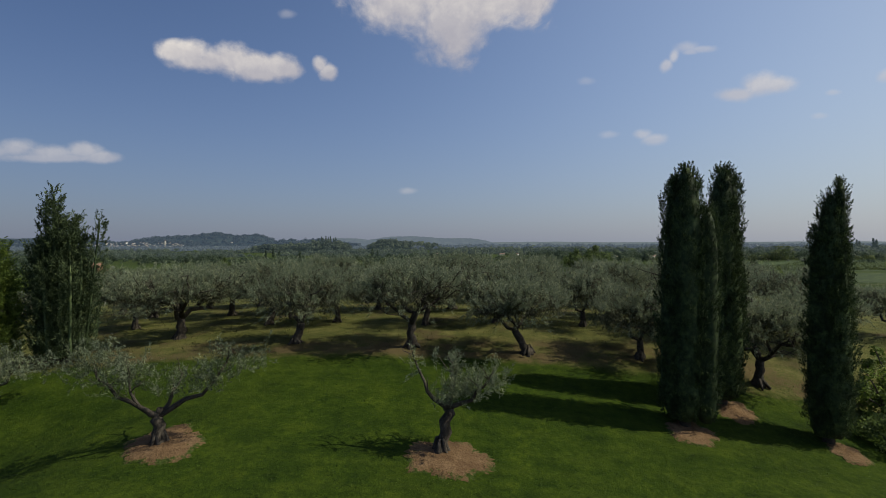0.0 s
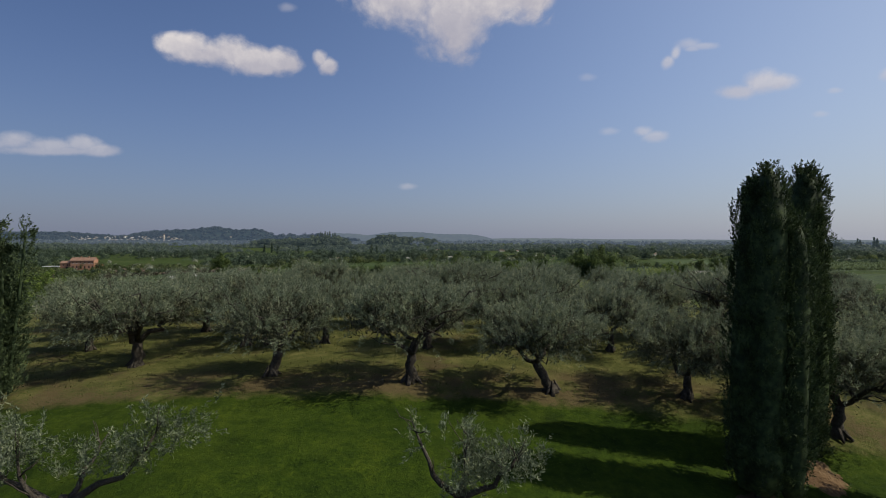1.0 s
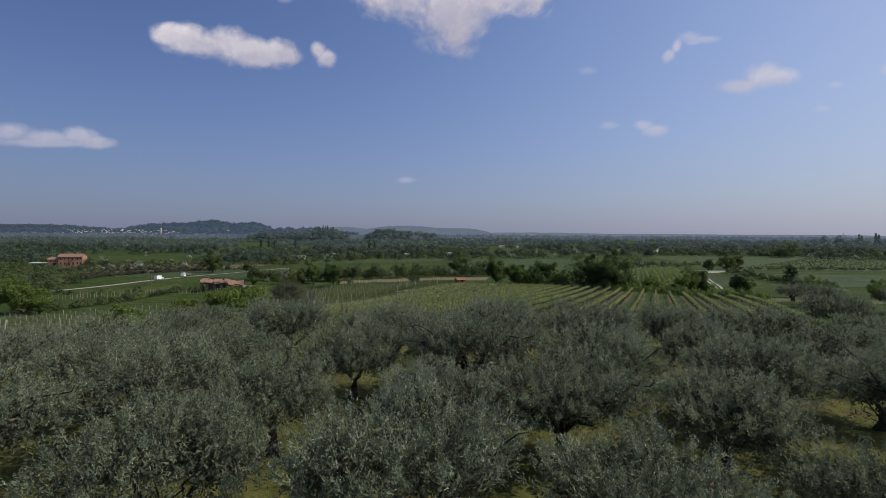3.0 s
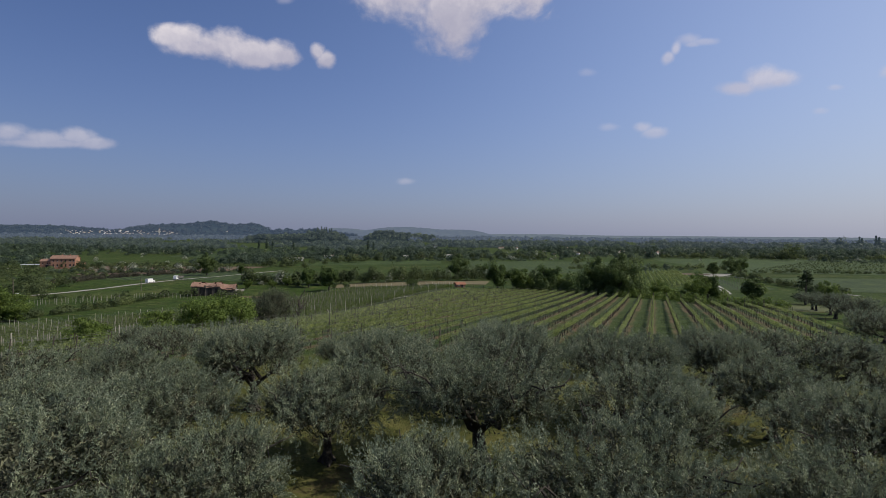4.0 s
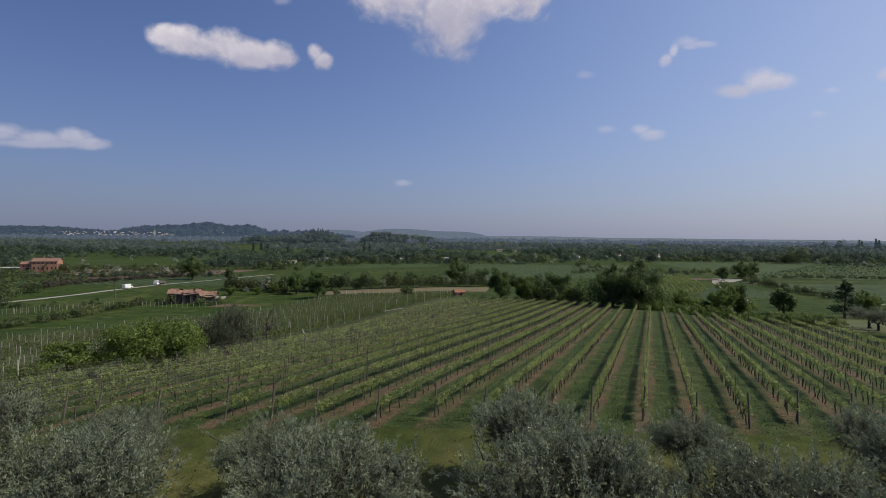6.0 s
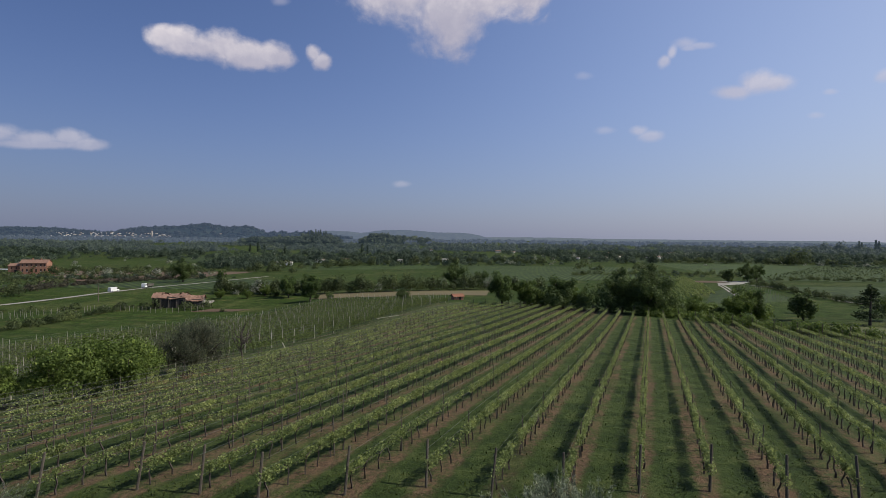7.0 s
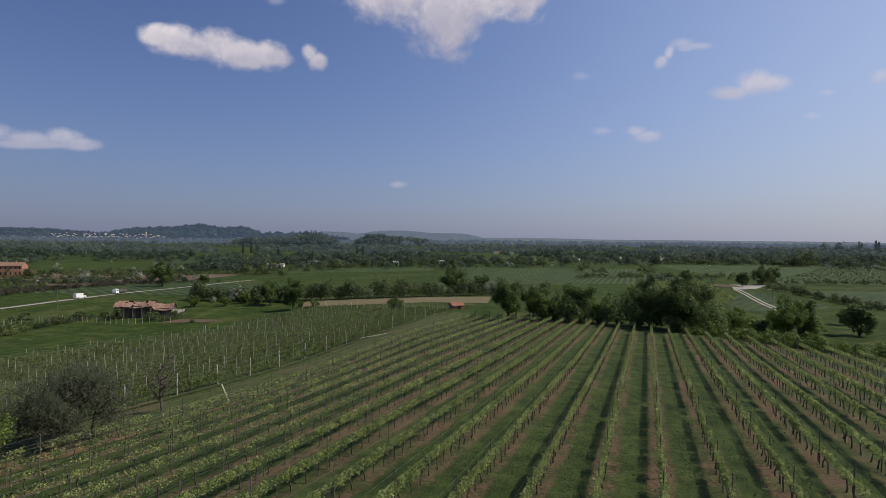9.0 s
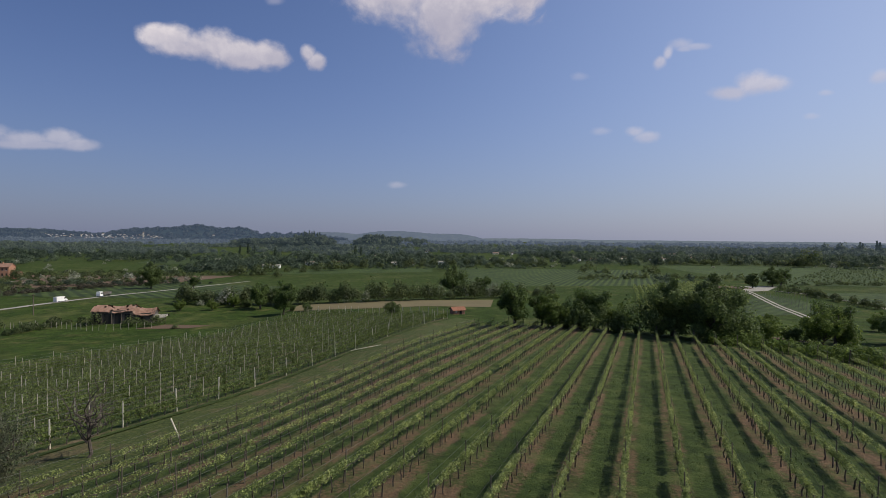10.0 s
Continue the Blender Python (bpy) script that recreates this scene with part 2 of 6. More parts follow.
def ground_material():
    """Mown lawn, dry grass under the olives, and meadow beyond."""
    m, n, l, b = material("grassland", 1.0)
    b.inputs["Specular IOR Level"].default_value = 0.08
    c = n.new("ShaderNodeTexCoord")
    s = n.new("ShaderNodeSeparateXYZ")
    l.new(c.outputs["Object"], s.inputs[0])
    x, y = s.outputs[0], s.outputs[1]
    big, mid, fine = noise_tex(n, l, 0.12, 3), noise_tex(n, l, 0.9, 4), noise_tex(n, l, 9.0, 4, 0.7)
    blades = noise_tex(n, l, 38.0, 2, 0.7)
    lawn = ramp(n, l, maths(n, l, "ADD", maths(n, l, "MULTIPLY", mid, 0.66), maths(n, l, "MULTIPLY", fine, 0.34)),
                [(0.36, (0.009, 0.021, 0.0012)), (0.52, (0.026, 0.046, 0.003)), (0.66, (0.058, 0.08, 0.006))])
    lawn = mix(n, l, maths(n, l, "MULTIPLY", step(n, l, big, 0.45, 0.7), 0.35), lawn, (0.038, 0.050, 0.006))
    lawn = mix(n, l, maths(n, l, "MULTIPLY", step(n, l, noise_tex(n, l, 0.45, 5, 0.65), 0.48, 0.6), 0.45), lawn, (0.015, 0.031, 0.002))
    stretch = n.new("ShaderNodeMapping")
    stretch.inputs["Scale"].default_value = (0.35, 1.3, 1.0)
    stretch.inputs["Rotation"].default_value = (0, 0, 0.25)
    l.new(c.outputs["Object"], stretch.inputs["Vector"])
    streak = noise_tex(n, l, 0.9, 5, 0.65, stretch.outputs[0])
    lawn = mix(n, l, maths(n, l, "MULTIPLY", step(n, l, streak, 0.46, 0.66), 0.6), lawn, (0.038, 0.058, 0.005))
    dry = ramp(n, l, maths(n, l, "ADD", maths(n, l, "MULTIPLY", mid, 0.55), maths(n, l, "MULTIPLY", fine, 0.45)),
               [(0.32, (0.033, 0.041, 0.011)), (0.5, (0.08, 0.082, 0.024)), (0.66, (0.148, 0.134, 0.05))])
    litter = step(n, l, maths(n, l, "ADD", maths(n, l, "MULTIPLY", noise_tex(n, l, 0.35, 5), 0.7), maths(n, l, "MULTIPLY", fine, 0.3)), 0.54, 0.64)
    dry = mix(n, l, maths(n, l, "MULTIPLY", litter, 0.75), dry, (0.075, 0.05, 0.03))
    far = ramp(n, l, noise_tex(n, l, 0.012, 4), [(0.35, (0.028, 0.046, 0.009)), (0.5, (0.044, 0.07, 0.014)), (0.65, (0.07, 0.09, 0.022))])
    far = mix(n, l, step(n, l, maths(n, l, "ADD", maths(n, l, "MULTIPLY", mid, 0.5), maths(n, l, "MULTIPLY", noise_tex(n, l, 3.2, 5, 0.7), 0.5)), 0.4, 0.62), (0.025, 0.038, 0.009), far)
    far = mix(n, l, maths(n, l, "MULTIPLY", step(n, l, noise_tex(n, l, 0.22, 5, 0.7), 0.5, 0.66), 0.6), far, (0.115, 0.092, 0.042))
    lines = n.new("ShaderNodeMapping")
    lines.inputs["Rotation"].default_value = (0, 0, 0.55)
    lines.inputs["Scale"].default_value = (0.25, 0.012, 0.1)
    l.new(c.outputs["Object"], lines.inputs["Vector"])
    far = mix(n, l, maths(n, l, "MULTIPLY", step(n, l, noise_tex(n, l, 1.0, 4, 0.6, lines.outputs[0]), 0.44, 0.6), 0.65), far, (0.03, 0.046, 0.010))
    far = mix(n, l, maths(n, l, "MULTIPLY", step(n, l, noise_tex(n, l, 0.035, 5, 0.65), 0.52, 0.62), 0.5), far, (0.085, 0.085, 0.032))
    far = mix(n, l, 1.0, far, ramp(n, l, noise_tex(n, l, 0.3, 7, 0.72), [(0.36, (0.5, 0.62, 0.5)), (0.5, (0.84, 0.95, 0.84)), (0.64, (1.3, 1.3, 1.15))]), "MULTIPLY")
    lawn = mix(n, l, 1.0, lawn, ramp(n, l, noise_tex(n, l, 3.4, 5, 0.7), [(0.36, (0.68, 0.73, 0.65)), (0.5, (0.96, 0.98, 0.96)), (0.64, (1.26, 1.2, 1.15))]), "MULTIPLY")
    edge = maths(n, l, "ADD", y, maths(n, l, "MULTIPLY", maths(n, l, "SUBTRACT", mid, 0.5), 2.2))
    edge = maths(n, l, "ADD", edge, maths(n, l, "MULTIPLY", maths(n, l, "MULTIPLY", x, x), 0.006))
    col = mix(n, l, step(n, l, edge, 23.9, 24.9), lawn, dry)
    band = maths(n, l, "MULTIPLY", step(n, l, edge, 23.8, 24.8), maths(n, l, "SUBTRACT", 1.0, step(n, l, edge, 26.5, 28.5)))
    band = maths(n, l, "MULTIPLY", band, step(n, l, maths(n, l, "ADD", maths(n, l, "MULTIPLY", noise_tex(n, l, 0.5, 4), 0.7), maths(n, l, "MULTIPLY", fine, 0.3)), 0.42, 0.56))
    col = mix(n, l, maths(n, l, "MULTIPLY", band, 0.75), col, (0.095, 0.062, 0.036))
    edge2 = maths(n, l, "ADD", y, maths(n, l, "MULTIPLY", maths(n, l, "SUBTRACT", big, 0.5), 16.0))
    col = mix(n, l, step(n, l, edge2, 50.0, 60.0), col, far)
    col = mix(n, l, maths(n, l, "MULTIPLY", blades, 0.25), col, (0.03, 0.045, 0.012))
    l.new(col, b.inputs["Base Color"])
    h = maths(n, l, "ADD", fine, maths(n, l, "MULTIPLY", blades, 0.6))
    bump(n, l, b, h, 0.6, 0.08)
    return m


def vineyard_material(name, pitch, start, soil_width, soil, RP=RP):
    """Grass alleys with a worked strip of soil along every row."""
    m, n, l, b = material(name, 1.0)
    p, _ = across_rows(n, l, RP)
    mid, fine = noise_tex(n, l, 0.7, 4), noise_tex(n, l, 6.0, 6, 0.8)
    big = noise_tex(n, l, 0.05, 3)
    u = maths(n, l, "DIVIDE", maths(n, l, "SUBTRACT", p, start), pitch)
    u = maths(n, l, "ADD", u, maths(n, l, "MULTIPLY", maths(n, l, "SUBTRACT", mid, 0.5), 0.16))
    w = maths(n, l, "ABSOLUTE", maths(n, l, "SUBTRACT", maths(n, l, "FRACT", maths(n, l, "ADD", u, 0.5)), 0.5))
    k = maths(n, l, "ADD", w, maths(n, l, "MULTIPLY", maths(n, l, "SUBTRACT", fine, 0.5), 0.22))
    k = maths(n, l, "ADD", k, maths(n, l, "MULTIPLY", maths(n, l, "SUBTRACT", big, 0.5), 0.5))
    k = maths(n, l, "ADD", k, maths(n, l, "MULTIPLY", maths(n, l, "SUBTRACT", noise_tex(n, l, 1.9, 5, 0.65), 0.5), 0.3))
    grass = ramp(n, l, maths(n, l, "ADD", maths(n, l, "MULTIPLY", mid, 0.5), maths(n, l, "MULTIPLY", fine, 0.5)),
                 [(0.36, (0.010, 0.021, 0.003)), (0.5, (0.030, 0.051, 0.008)), (0.64, (0.078, 0.096, 0.025))])
    earth = ramp(n, l, fine, [(0.32, tuple(0.4 * v for v in soil)), (0.5, soil), (0.66, tuple(min(1, 1.7 * v) for v in soil))])
    earth = mix(n, l, maths(n, l, "MULTIPLY", step(n, l, mid, 0.5, 0.62), 0.5), earth, (0.08, 0.085, 0.03))
    tuft = maths(n, l, "ADD", maths(n, l, "MULTIPLY", noise_tex(n, l, 0.28, 5, 0.7), 0.6), maths(n, l, "MULTIPLY", noise_tex(n, l, 4.5, 4, 0.7), 0.4))
    earth = mix(n, l, maths(n, l, "MULTIPLY", step(n, l, tuft, 0.44, 0.56), 0.85), earth, grass)
    straw = step(n, l, noise_tex(n, l, 11.0, 4, 0.75), 0.56, 0.7)
    earth = mix(n, l, maths(n, l, "MULTIPLY", straw, 0.5), earth, (0.17, 0.13, 0.075))
    col = mix(n, l, step(n, l, k, soil_width - 0.07, soil_width + 0.07), earth, grass)
    l.new(col, b.inputs["Base Color"])
    bump(n, l, b, maths(n, l, "ADD", fine, maths(n, l, "MULTIPLY", mid, 1.5)), 0.9, 0.14)
    return m


def track_material():
    """A driven grass track: patchy turf, worn brown places and dry stalks."""
    m, n, l, b = material("rough_grass_track", 1.0)
    mid, fine = noise_tex(n, l, 0.3, 6, 0.7), noise_tex(n, l, 4.0, 7, 0.8)
    c = ramp(n, l, fine, [(0.36, (0.012, 0.022, 0.004)), (0.5, (0.042, 0.06, 0.012)), (0.64, (0.10, 0.105, 0.035))])
    c = mix(n, l, maths(n, l, "MULTIPLY", step(n, l, mid, 0.5, 0.62), 0.7), c, ramp(n, l, fine, [(0.36, (0.05, 0.036, 0.018)), (0.64, (0.15, 0.115, 0.06))]))
    l.new(c, b.inputs["Base Color"])
    bump(n, l, b, maths(n, l, "ADD", fine, mid), 0.9, 0.15)
    return m


MAT_GROUND = ground_material()
MAT_TRACK = track_material()
PITCH, PITCH_B, ROW_0 = 2.507, 2.635, -26.83        # row spacings; offset of one row of the near vineyard
MAT_VINEYARD = vineyard_material("vineyard_earth", PITCH, ROW_0, 0.19, (0.105, 0.066, 0.037))
MAT_VINEYARD_B = vineyard_material("grassed_vineyard", PITCH_B, -62.2, 0.10, (0.12, 0.09, 0.05), (RD_B[1], -RD_B[0]))


# ---- terrain ----
KY = np.array([-400, -60, 0, 16, 26, 34, 45, 56, 62, 75, 95, 110, 122, 136, 151, 200, 300, 500, 1500, 5000], float)
KZ = np.array([-6, -1.5, -.6, 0, 1.55, 1.85, 1.72, 1.5, 1.25, .25, -1.3, -2.4, -3.1, -4.0, -5.0, -8.2, -12, -16, -18, -18], float)
KH = np.diff(KY)
KD = np.diff(KZ) / KH
KM = np.zeros(len(KY))
KM[1:-1] = np.where(KD[:-1] * KD[1:] > 0, 2 * KD[:-1] * KD[1:] / (KD[:-1] + KD[1:] + 1e-12), 0)


def smooth(a, b, v):
    v = np.clip((v - a) / (b - a), 0, 1)
    return v * v * (3 - 2 * v)


def ground(x, y):
    """The height of the land: a garden knoll that falls away to a valley."""
    x, y = np.asarray(x, float), np.asarray(y, float)
    yc = np.clip(y, -400, 5000)
    i = np.clip(np.searchsorted(KY, yc) - 1, 0, len(KY) - 2)
    t = (yc - KY[i]) / KH[i]
    z = (2*t**3 - 3*t**2 + 1)*KZ[i] + (t**3 - 2*t**2 + t)*KH[i]*KM[i] + (-2*t**3 + 3*t**2)*KZ[i+1] + (t**3 - t**2)*KH[i]*KM[i+1]
    left = np.minimum(x, 0.0)
    z = z - 0.0015*np.minimum(left**2, 2500)*smooth(45, 80, y)*(1 - smooth(150, 260, y))
    z = z - 0.0008*np.minimum(x*x, 2500)*(1 - smooth(40, 90, y))
    side = np.clip(x, -9, 0)*0.055 + np.clip(x, 0, 22)*0.088
    z = z - side*(1 - smooth(20, 30, y))*smooth(-20, 5, y)
    z = z - 0.03*np.clip(-x - 9, 0, 7)**2*(1 - smooth(16.5, 21.5, y))*smooth(-20, 5, y)
    z = z - 1.7*smooth(0, 20, -x)*smooth(55, 118, y)*(1 - smooth(150, 230, y))
    z = z - 1.6*smooth(44, 70, x)*smooth(95, 130, y)*(1 - smooth(200, 260, y))
    return z + np.where(x < 0, 4.0, 1.6)*np.tanh(x/200)*smooth(120, 300, y)


def gz(x, y):
    return float(ground(x, y))


# ---- mesh helpers ----
def mesh_of(name, verts, faces, mat, smooth_faces=False):
    me = bpy.data.meshes.new(name)
    me.from_pydata(np.asarray(verts, float).tolist(), [], faces if isinstance(faces, list) else faces.tolist())
    me.materials.append(mat)
    if smooth_faces:
        me.polygons.foreach_set("use_smooth", [True] * len(me.polygons))
    me.update()
    return me


def part(name, me, parent, label="", kind="", at=None):
    ob = new(name, me)
    ob.parent = parent
    if at is not None:
        ob.matrix_basis = at
    return tagged(ob, label, kind=kind)


def thing(name, m, label, category, group="", kind=""):
    ob = new(name)
    ob.empty_display_size = 0.2
    ob.matrix_basis = m
    return tagged(ob, label, category, group, kind)


def sheet(name, xs, ys, z, mat, label, category, lift=0.0):
    X, Y = np.meshgrid(xs, ys)
    V = np.stack([X, Y, z(X, Y) + lift], -1).reshape(-1, 3)
    k, h = len(xs), len(ys)
    i = (np.arange(h - 1)[:, None] * k + np.arange(k - 1)).ravel()
    ob = new(name, mesh_of(name, V, np.stack([i, i + 1, i + k + 1, i + k], -1), mat, True))
    return tagged(ob, label, category, kind="structure")


def strip(name, line, width, mat, label, category, lift=0.08, step_m=4.0):
    """A band of road or track along a line, lying on the land."""
    pts = []
    for (ax, ay), (bx, by) in zip(line, line[1:]):
        n = max(1, int(math.hypot(bx - ax, by - ay) / step_m))
        pts += [(ax + (bx - ax) * k / n, ay + (by - ay) * k / n) for k in range(n)]
    pts.append(line[-1])
    P = np.array(pts)
    for _ in range(6):
        P[1:-1] = (P[:-2] + 2 * P[1:-1] + P[2:]) / 4
    T = np.gradient(P, axis=0)
    T /= np.linalg.norm(T, axis=1, keepdims=True)
    N = np.stack([T[:, 1], -T[:, 0]], -1)
    rng = np.random.default_rng(3)
    V = []
    for s in (-0.5, 0.0, 0.5):
        Q = P + N * (s * width * (1 + 0.12 * rng.standard_normal((len(P), 1)) * (s != 0)))
        V.append(np.c_[Q, ground(Q[:, 0], Q[:, 1]) + lift])
    V = np.concatenate(V)
    n = len(P)
    F = [(a * n + k, a * n + k + 1, (a + 1) * n + k + 1, (a + 1) * n + k) for a in (0, 1) for k in range(n - 1)]
    return tagged(new(name, mesh_of(name, V, F, mat, True)), label, category, kind="structure")


def field(name, corners, mat, label, lift=0.06, n=14):
    """A field between four corners, lying on the land."""
    a, b, c, d = [np.array(p, float) for p in corners]
    u, v = np.meshgrid(np.linspace(0, 1, n), np.linspace(0, 1, n))
    u, v = u.ravel()[:, None], v.ravel()[:, None]
    Q = a * (1 - u) * (1 - v) + b * u * (1 - v) + c * u * v + d * (1 - u) * v
    V = np.c_[Q, ground(Q[:, 0], Q[:, 1]) + lift]
    i = (np.arange(n - 1)[:, None] * n + np.arange(n - 1)).ravel()
    ob = new(name, mesh_of(name, V, np.stack([i, i + 1, i + n + 1, i + n], -1), mat, True))
    return tagged(ob, label, "field", kind="structure")


def unit(v):
    return v / np.maximum(np.linalg.norm(v, axis=-1, keepdims=True), 1e-9)


def leaf_geometry(pos, way, length, width, rng, simple=False, out=None):
    """One diamond for each leaf, or a plain triangle for small far ones. out: the way the leaves face."""
    n = len(pos)
    way = unit(way)
    side = unit(np.cross(way, rng.standard_normal((n, 3)) if out is None else out))
    L, W = np.broadcast_to(length, n)[:, None], np.broadcast_to(width, n)[:, None]
    if simple:
        V = np.stack([pos - side * W * 0.6, pos + side * W * 0.6, pos + way * L], 1).reshape(-1, 3)
        return V, np.arange(n)[:, None] * 3 + np.arange(3)
    V = np.stack([pos, pos + way * L * 0.45 + side * W / 2, pos + way * L, pos + way * L * 0.45 - side * W / 2], 1).reshape(-1, 3)
    i = np.arange(n)[:, None] * 4
    return V, i + np.arange(4)


def tube(line, radii, sides=7, wobble=0.0, rng=None):
    line, V, F = np.asarray(line, float), [], []
    T = unit(np.gradient(line, axis=0))
    ref = np.array([0.3, 0.95, 0.1])
    for k, (p, t, r) in enumerate(zip(line, T, radii)):
        a = unit(np.cross(t, ref))
        b = np.cross(t, a)
        for s in range(sides):
            ang = 2 * math.pi * s / sides
            rr = r * (1 + (wobble * rng.standard_normal() if rng is not None and wobble else 0))
            V.append(p + rr * (math.cos(ang) * a + math.sin(ang) * b))
    for k in range(len(line) - 1):
        for s in range(sides):
            F.append((k * sides + s, k * sides + (s + 1) % sides, (k + 1) * sides + (s + 1) % sides, (k + 1) * sides + s))
    F.append(tuple(range(sides))[::-1])
    F.append(tuple(range((len(line) - 1) * sides, len(line) * sides)))
    return V, F


def join(parts):
    V, F = [], []
    for v, f in parts:
        o = len(V)
        V += [tuple(p) for p in v]
        F += [tuple(i + o for i in q) for q in f]
    return V, F


def bend(a, b, rng, n=6, wander=0.12):
    a, b = np.array(a, float), np.array(b, float)
    t = np.linspace(0, 1, n)[:, None]
    L = a + (b - a) * t
    L[1:-1] += rng.standard_normal((n - 2, 3)) * wander * np.linalg.norm(b - a) * 0.5
    return L


# ---- trees ----
def olive(seed, height=4.3, width=5.4, fork=1.25, limbs=3, shoots=270, per=42, trunk_r=0.26, label="", group="old olive grove", lean=0.3, leaf=1.0, inner=9000, leaves=MAT_OLIVE):
    """An olive: a gnarled trunk, a few limbs and a cloud of narrow grey-green leaves along its shoots."""
    rng = np.random.default_rng(seed)
    ob = thing("olive_tree", Matrix(), label, "olive tree", group)
    wood = []
    foot = np.array([rng.uniform(-lean, lean), rng.uniform(-lean, lean), fork])
    trunk = bend((0, 0, -0.15), foot, rng, 7, 0.05)
    wood.append(tube(trunk, np.linspace(trunk_r * 1.2, trunk_r * 0.72, 7) * np.array([1.25, 1.0, 0.92, 0.95, 1, 1.05, 1.1]), 9, 0.10, rng))
    for k in range(5):
        a = rng.uniform(0, 6.28)
        q = np.array([math.cos(a), math.sin(a), 0])
        wood.append(tube([q * trunk_r * 2.3 + (0, 0, -0.12), q * trunk_r * 1.2 + (0, 0, 0.12), q * trunk_r * 0.45 + (0, 0, 0.5)], [0.05, 0.10, 0.03], 5, 0.1, rng))
    R, H = width / 2, height - fork
    tips, start = [], rng.uniform(0, 6.28)
    for k in range(limbs):
        a = start + 6.283 * k / limbs + rng.uniform(-0.4, 0.4)
        e = foot + np.array([math.cos(a) * R * 0.55, math.sin(a) * R * 0.55, H * rng.uniform(0.4, 0.6)])
        limb = bend(foot, e, rng, 6, 0.16)
        wood.append(tube(limb, np.linspace(trunk_r * 0.5, trunk_r * 0.22, 6), 7, 0.07, rng))
        for j in range(5):
            s = limb[rng.integers(2, 6)]
            a2 = a + rng.uniform(-1.3, 1.3)
            e2 = s + np.array([math.cos(a2) * R * 0.45, math.sin(a2) * R * 0.45, H * rng.uniform(0.0, 0.42)])
            br = bend(s, e2, rng, 5, 0.2)
            wood.append(tube(br, np.linspace(trunk_r * 0.16, 0.015, 5), 5, 0.05, rng))
            tips += [br[2], br[3], br[4]]
        tips += [limb[4], limb[5]]
    V, F = join(wood)
    part("trunk", mesh_of("olive_trunk", V, F, MAT_BARK, True), ob, "gnarled grey-brown trunk and limbs")
    tips = np.array(tips)
    # rounded lumps of crown round a dome, feathered upwards on top and hanging at the skirts
    nb = int(shoots * 0.95)
    lump = 34
    la, lz = rng.uniform(0, 6.28, lump), rng.uniform(-0.5, 0.95, lump)
    lr = np.sqrt(np.clip(1 - lz ** 2, 0, 1)) * rng.uniform(0.72, 1.05, lump)
    lr[:6], lz[:6] = lr[:6] * 0.35, rng.uniform(0.1, 0.6, 6)
    lump_c = np.stack([np.cos(la) * lr * R * 0.68, np.sin(la) * lr * R * 0.68, fork + H * (0.46 + 0.31 * lz * rng.uniform(0.8, 1.05, lump))], -1) + foot * (1, 1, 0)
    ls = rng.uniform(0.75, 1.2, (lump, 1))
    w = rng.integers(0, lump, nb)
    q = unit(rng.standard_normal((nb, 3)) + 0.6 * unit(lump_c[w] - foot - (0, 0, H * 0.4)))
    q[:, 2] = np.where(q[:, 2] < -0.5, -q[:, 2], q[:, 2])
    c = lump_c[w] + q * np.array([R * 0.34, R * 0.34, H * 0.25]) * rng.uniform(0.6, 1.0, (nb, 1)) * ls[w]
    t = tips[rng.integers(0, len(tips), shoots - nb)] + rng.normal(0, 0.3, (shoots - nb, 3))
    c = np.concatenate([c, t])
    mid = foot + (0, 0, H * 0.25)
    d = unit(unit(c - mid) * 0.6 + rng.normal(0, 0.25, (shoots, 3)) + (0, 0, 0.85))
    low = c[:, 2] < fork + H * 0.38
    d[low] = unit(d[low] * (1, 1, 0.15) + (0, 0, -0.4))
    ln = rng.uniform(0.28, 0.75, shoots)
    t = rng.uniform(0, 1, (shoots, per))
    base = c[:, None] + d[:, None] * (t * ln[:, None])[..., None]
    base += np.array([0, 0, -0.1]) * (t ** 2)[..., None]
    w = d[:, None] * 0.8 + rng.normal(0, 0.5, (shoots, per, 3))
    base = base.reshape(-1, 3) + rng.normal(0, 0.04, (shoots * per, 3))
    n = len(base)
    V, F = leaf_geometry(base, w.reshape(-1, 3), rng.uniform(0.06, 0.105, n) * leaf, rng.uniform(0.018, 0.028, n) * leaf, rng, True)
    part("crown", mesh_of("olive_crown", V, F, leaves), ob, "silvery grey-green narrow leaves")
    # inner leaves fill the crown; their darker colour stands in for its shade
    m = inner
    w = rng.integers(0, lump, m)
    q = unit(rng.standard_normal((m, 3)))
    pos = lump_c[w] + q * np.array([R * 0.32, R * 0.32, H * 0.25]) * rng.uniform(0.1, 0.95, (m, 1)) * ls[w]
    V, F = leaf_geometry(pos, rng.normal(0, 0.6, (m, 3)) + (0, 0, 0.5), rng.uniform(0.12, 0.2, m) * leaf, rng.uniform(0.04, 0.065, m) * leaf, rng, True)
    part("inner_foliage", mesh_of("olive_inner", V, F, MAT_OLIVE_SHADE), ob, "brown-grey inner twigs and leaves with crown shade in their colour")
    return ob


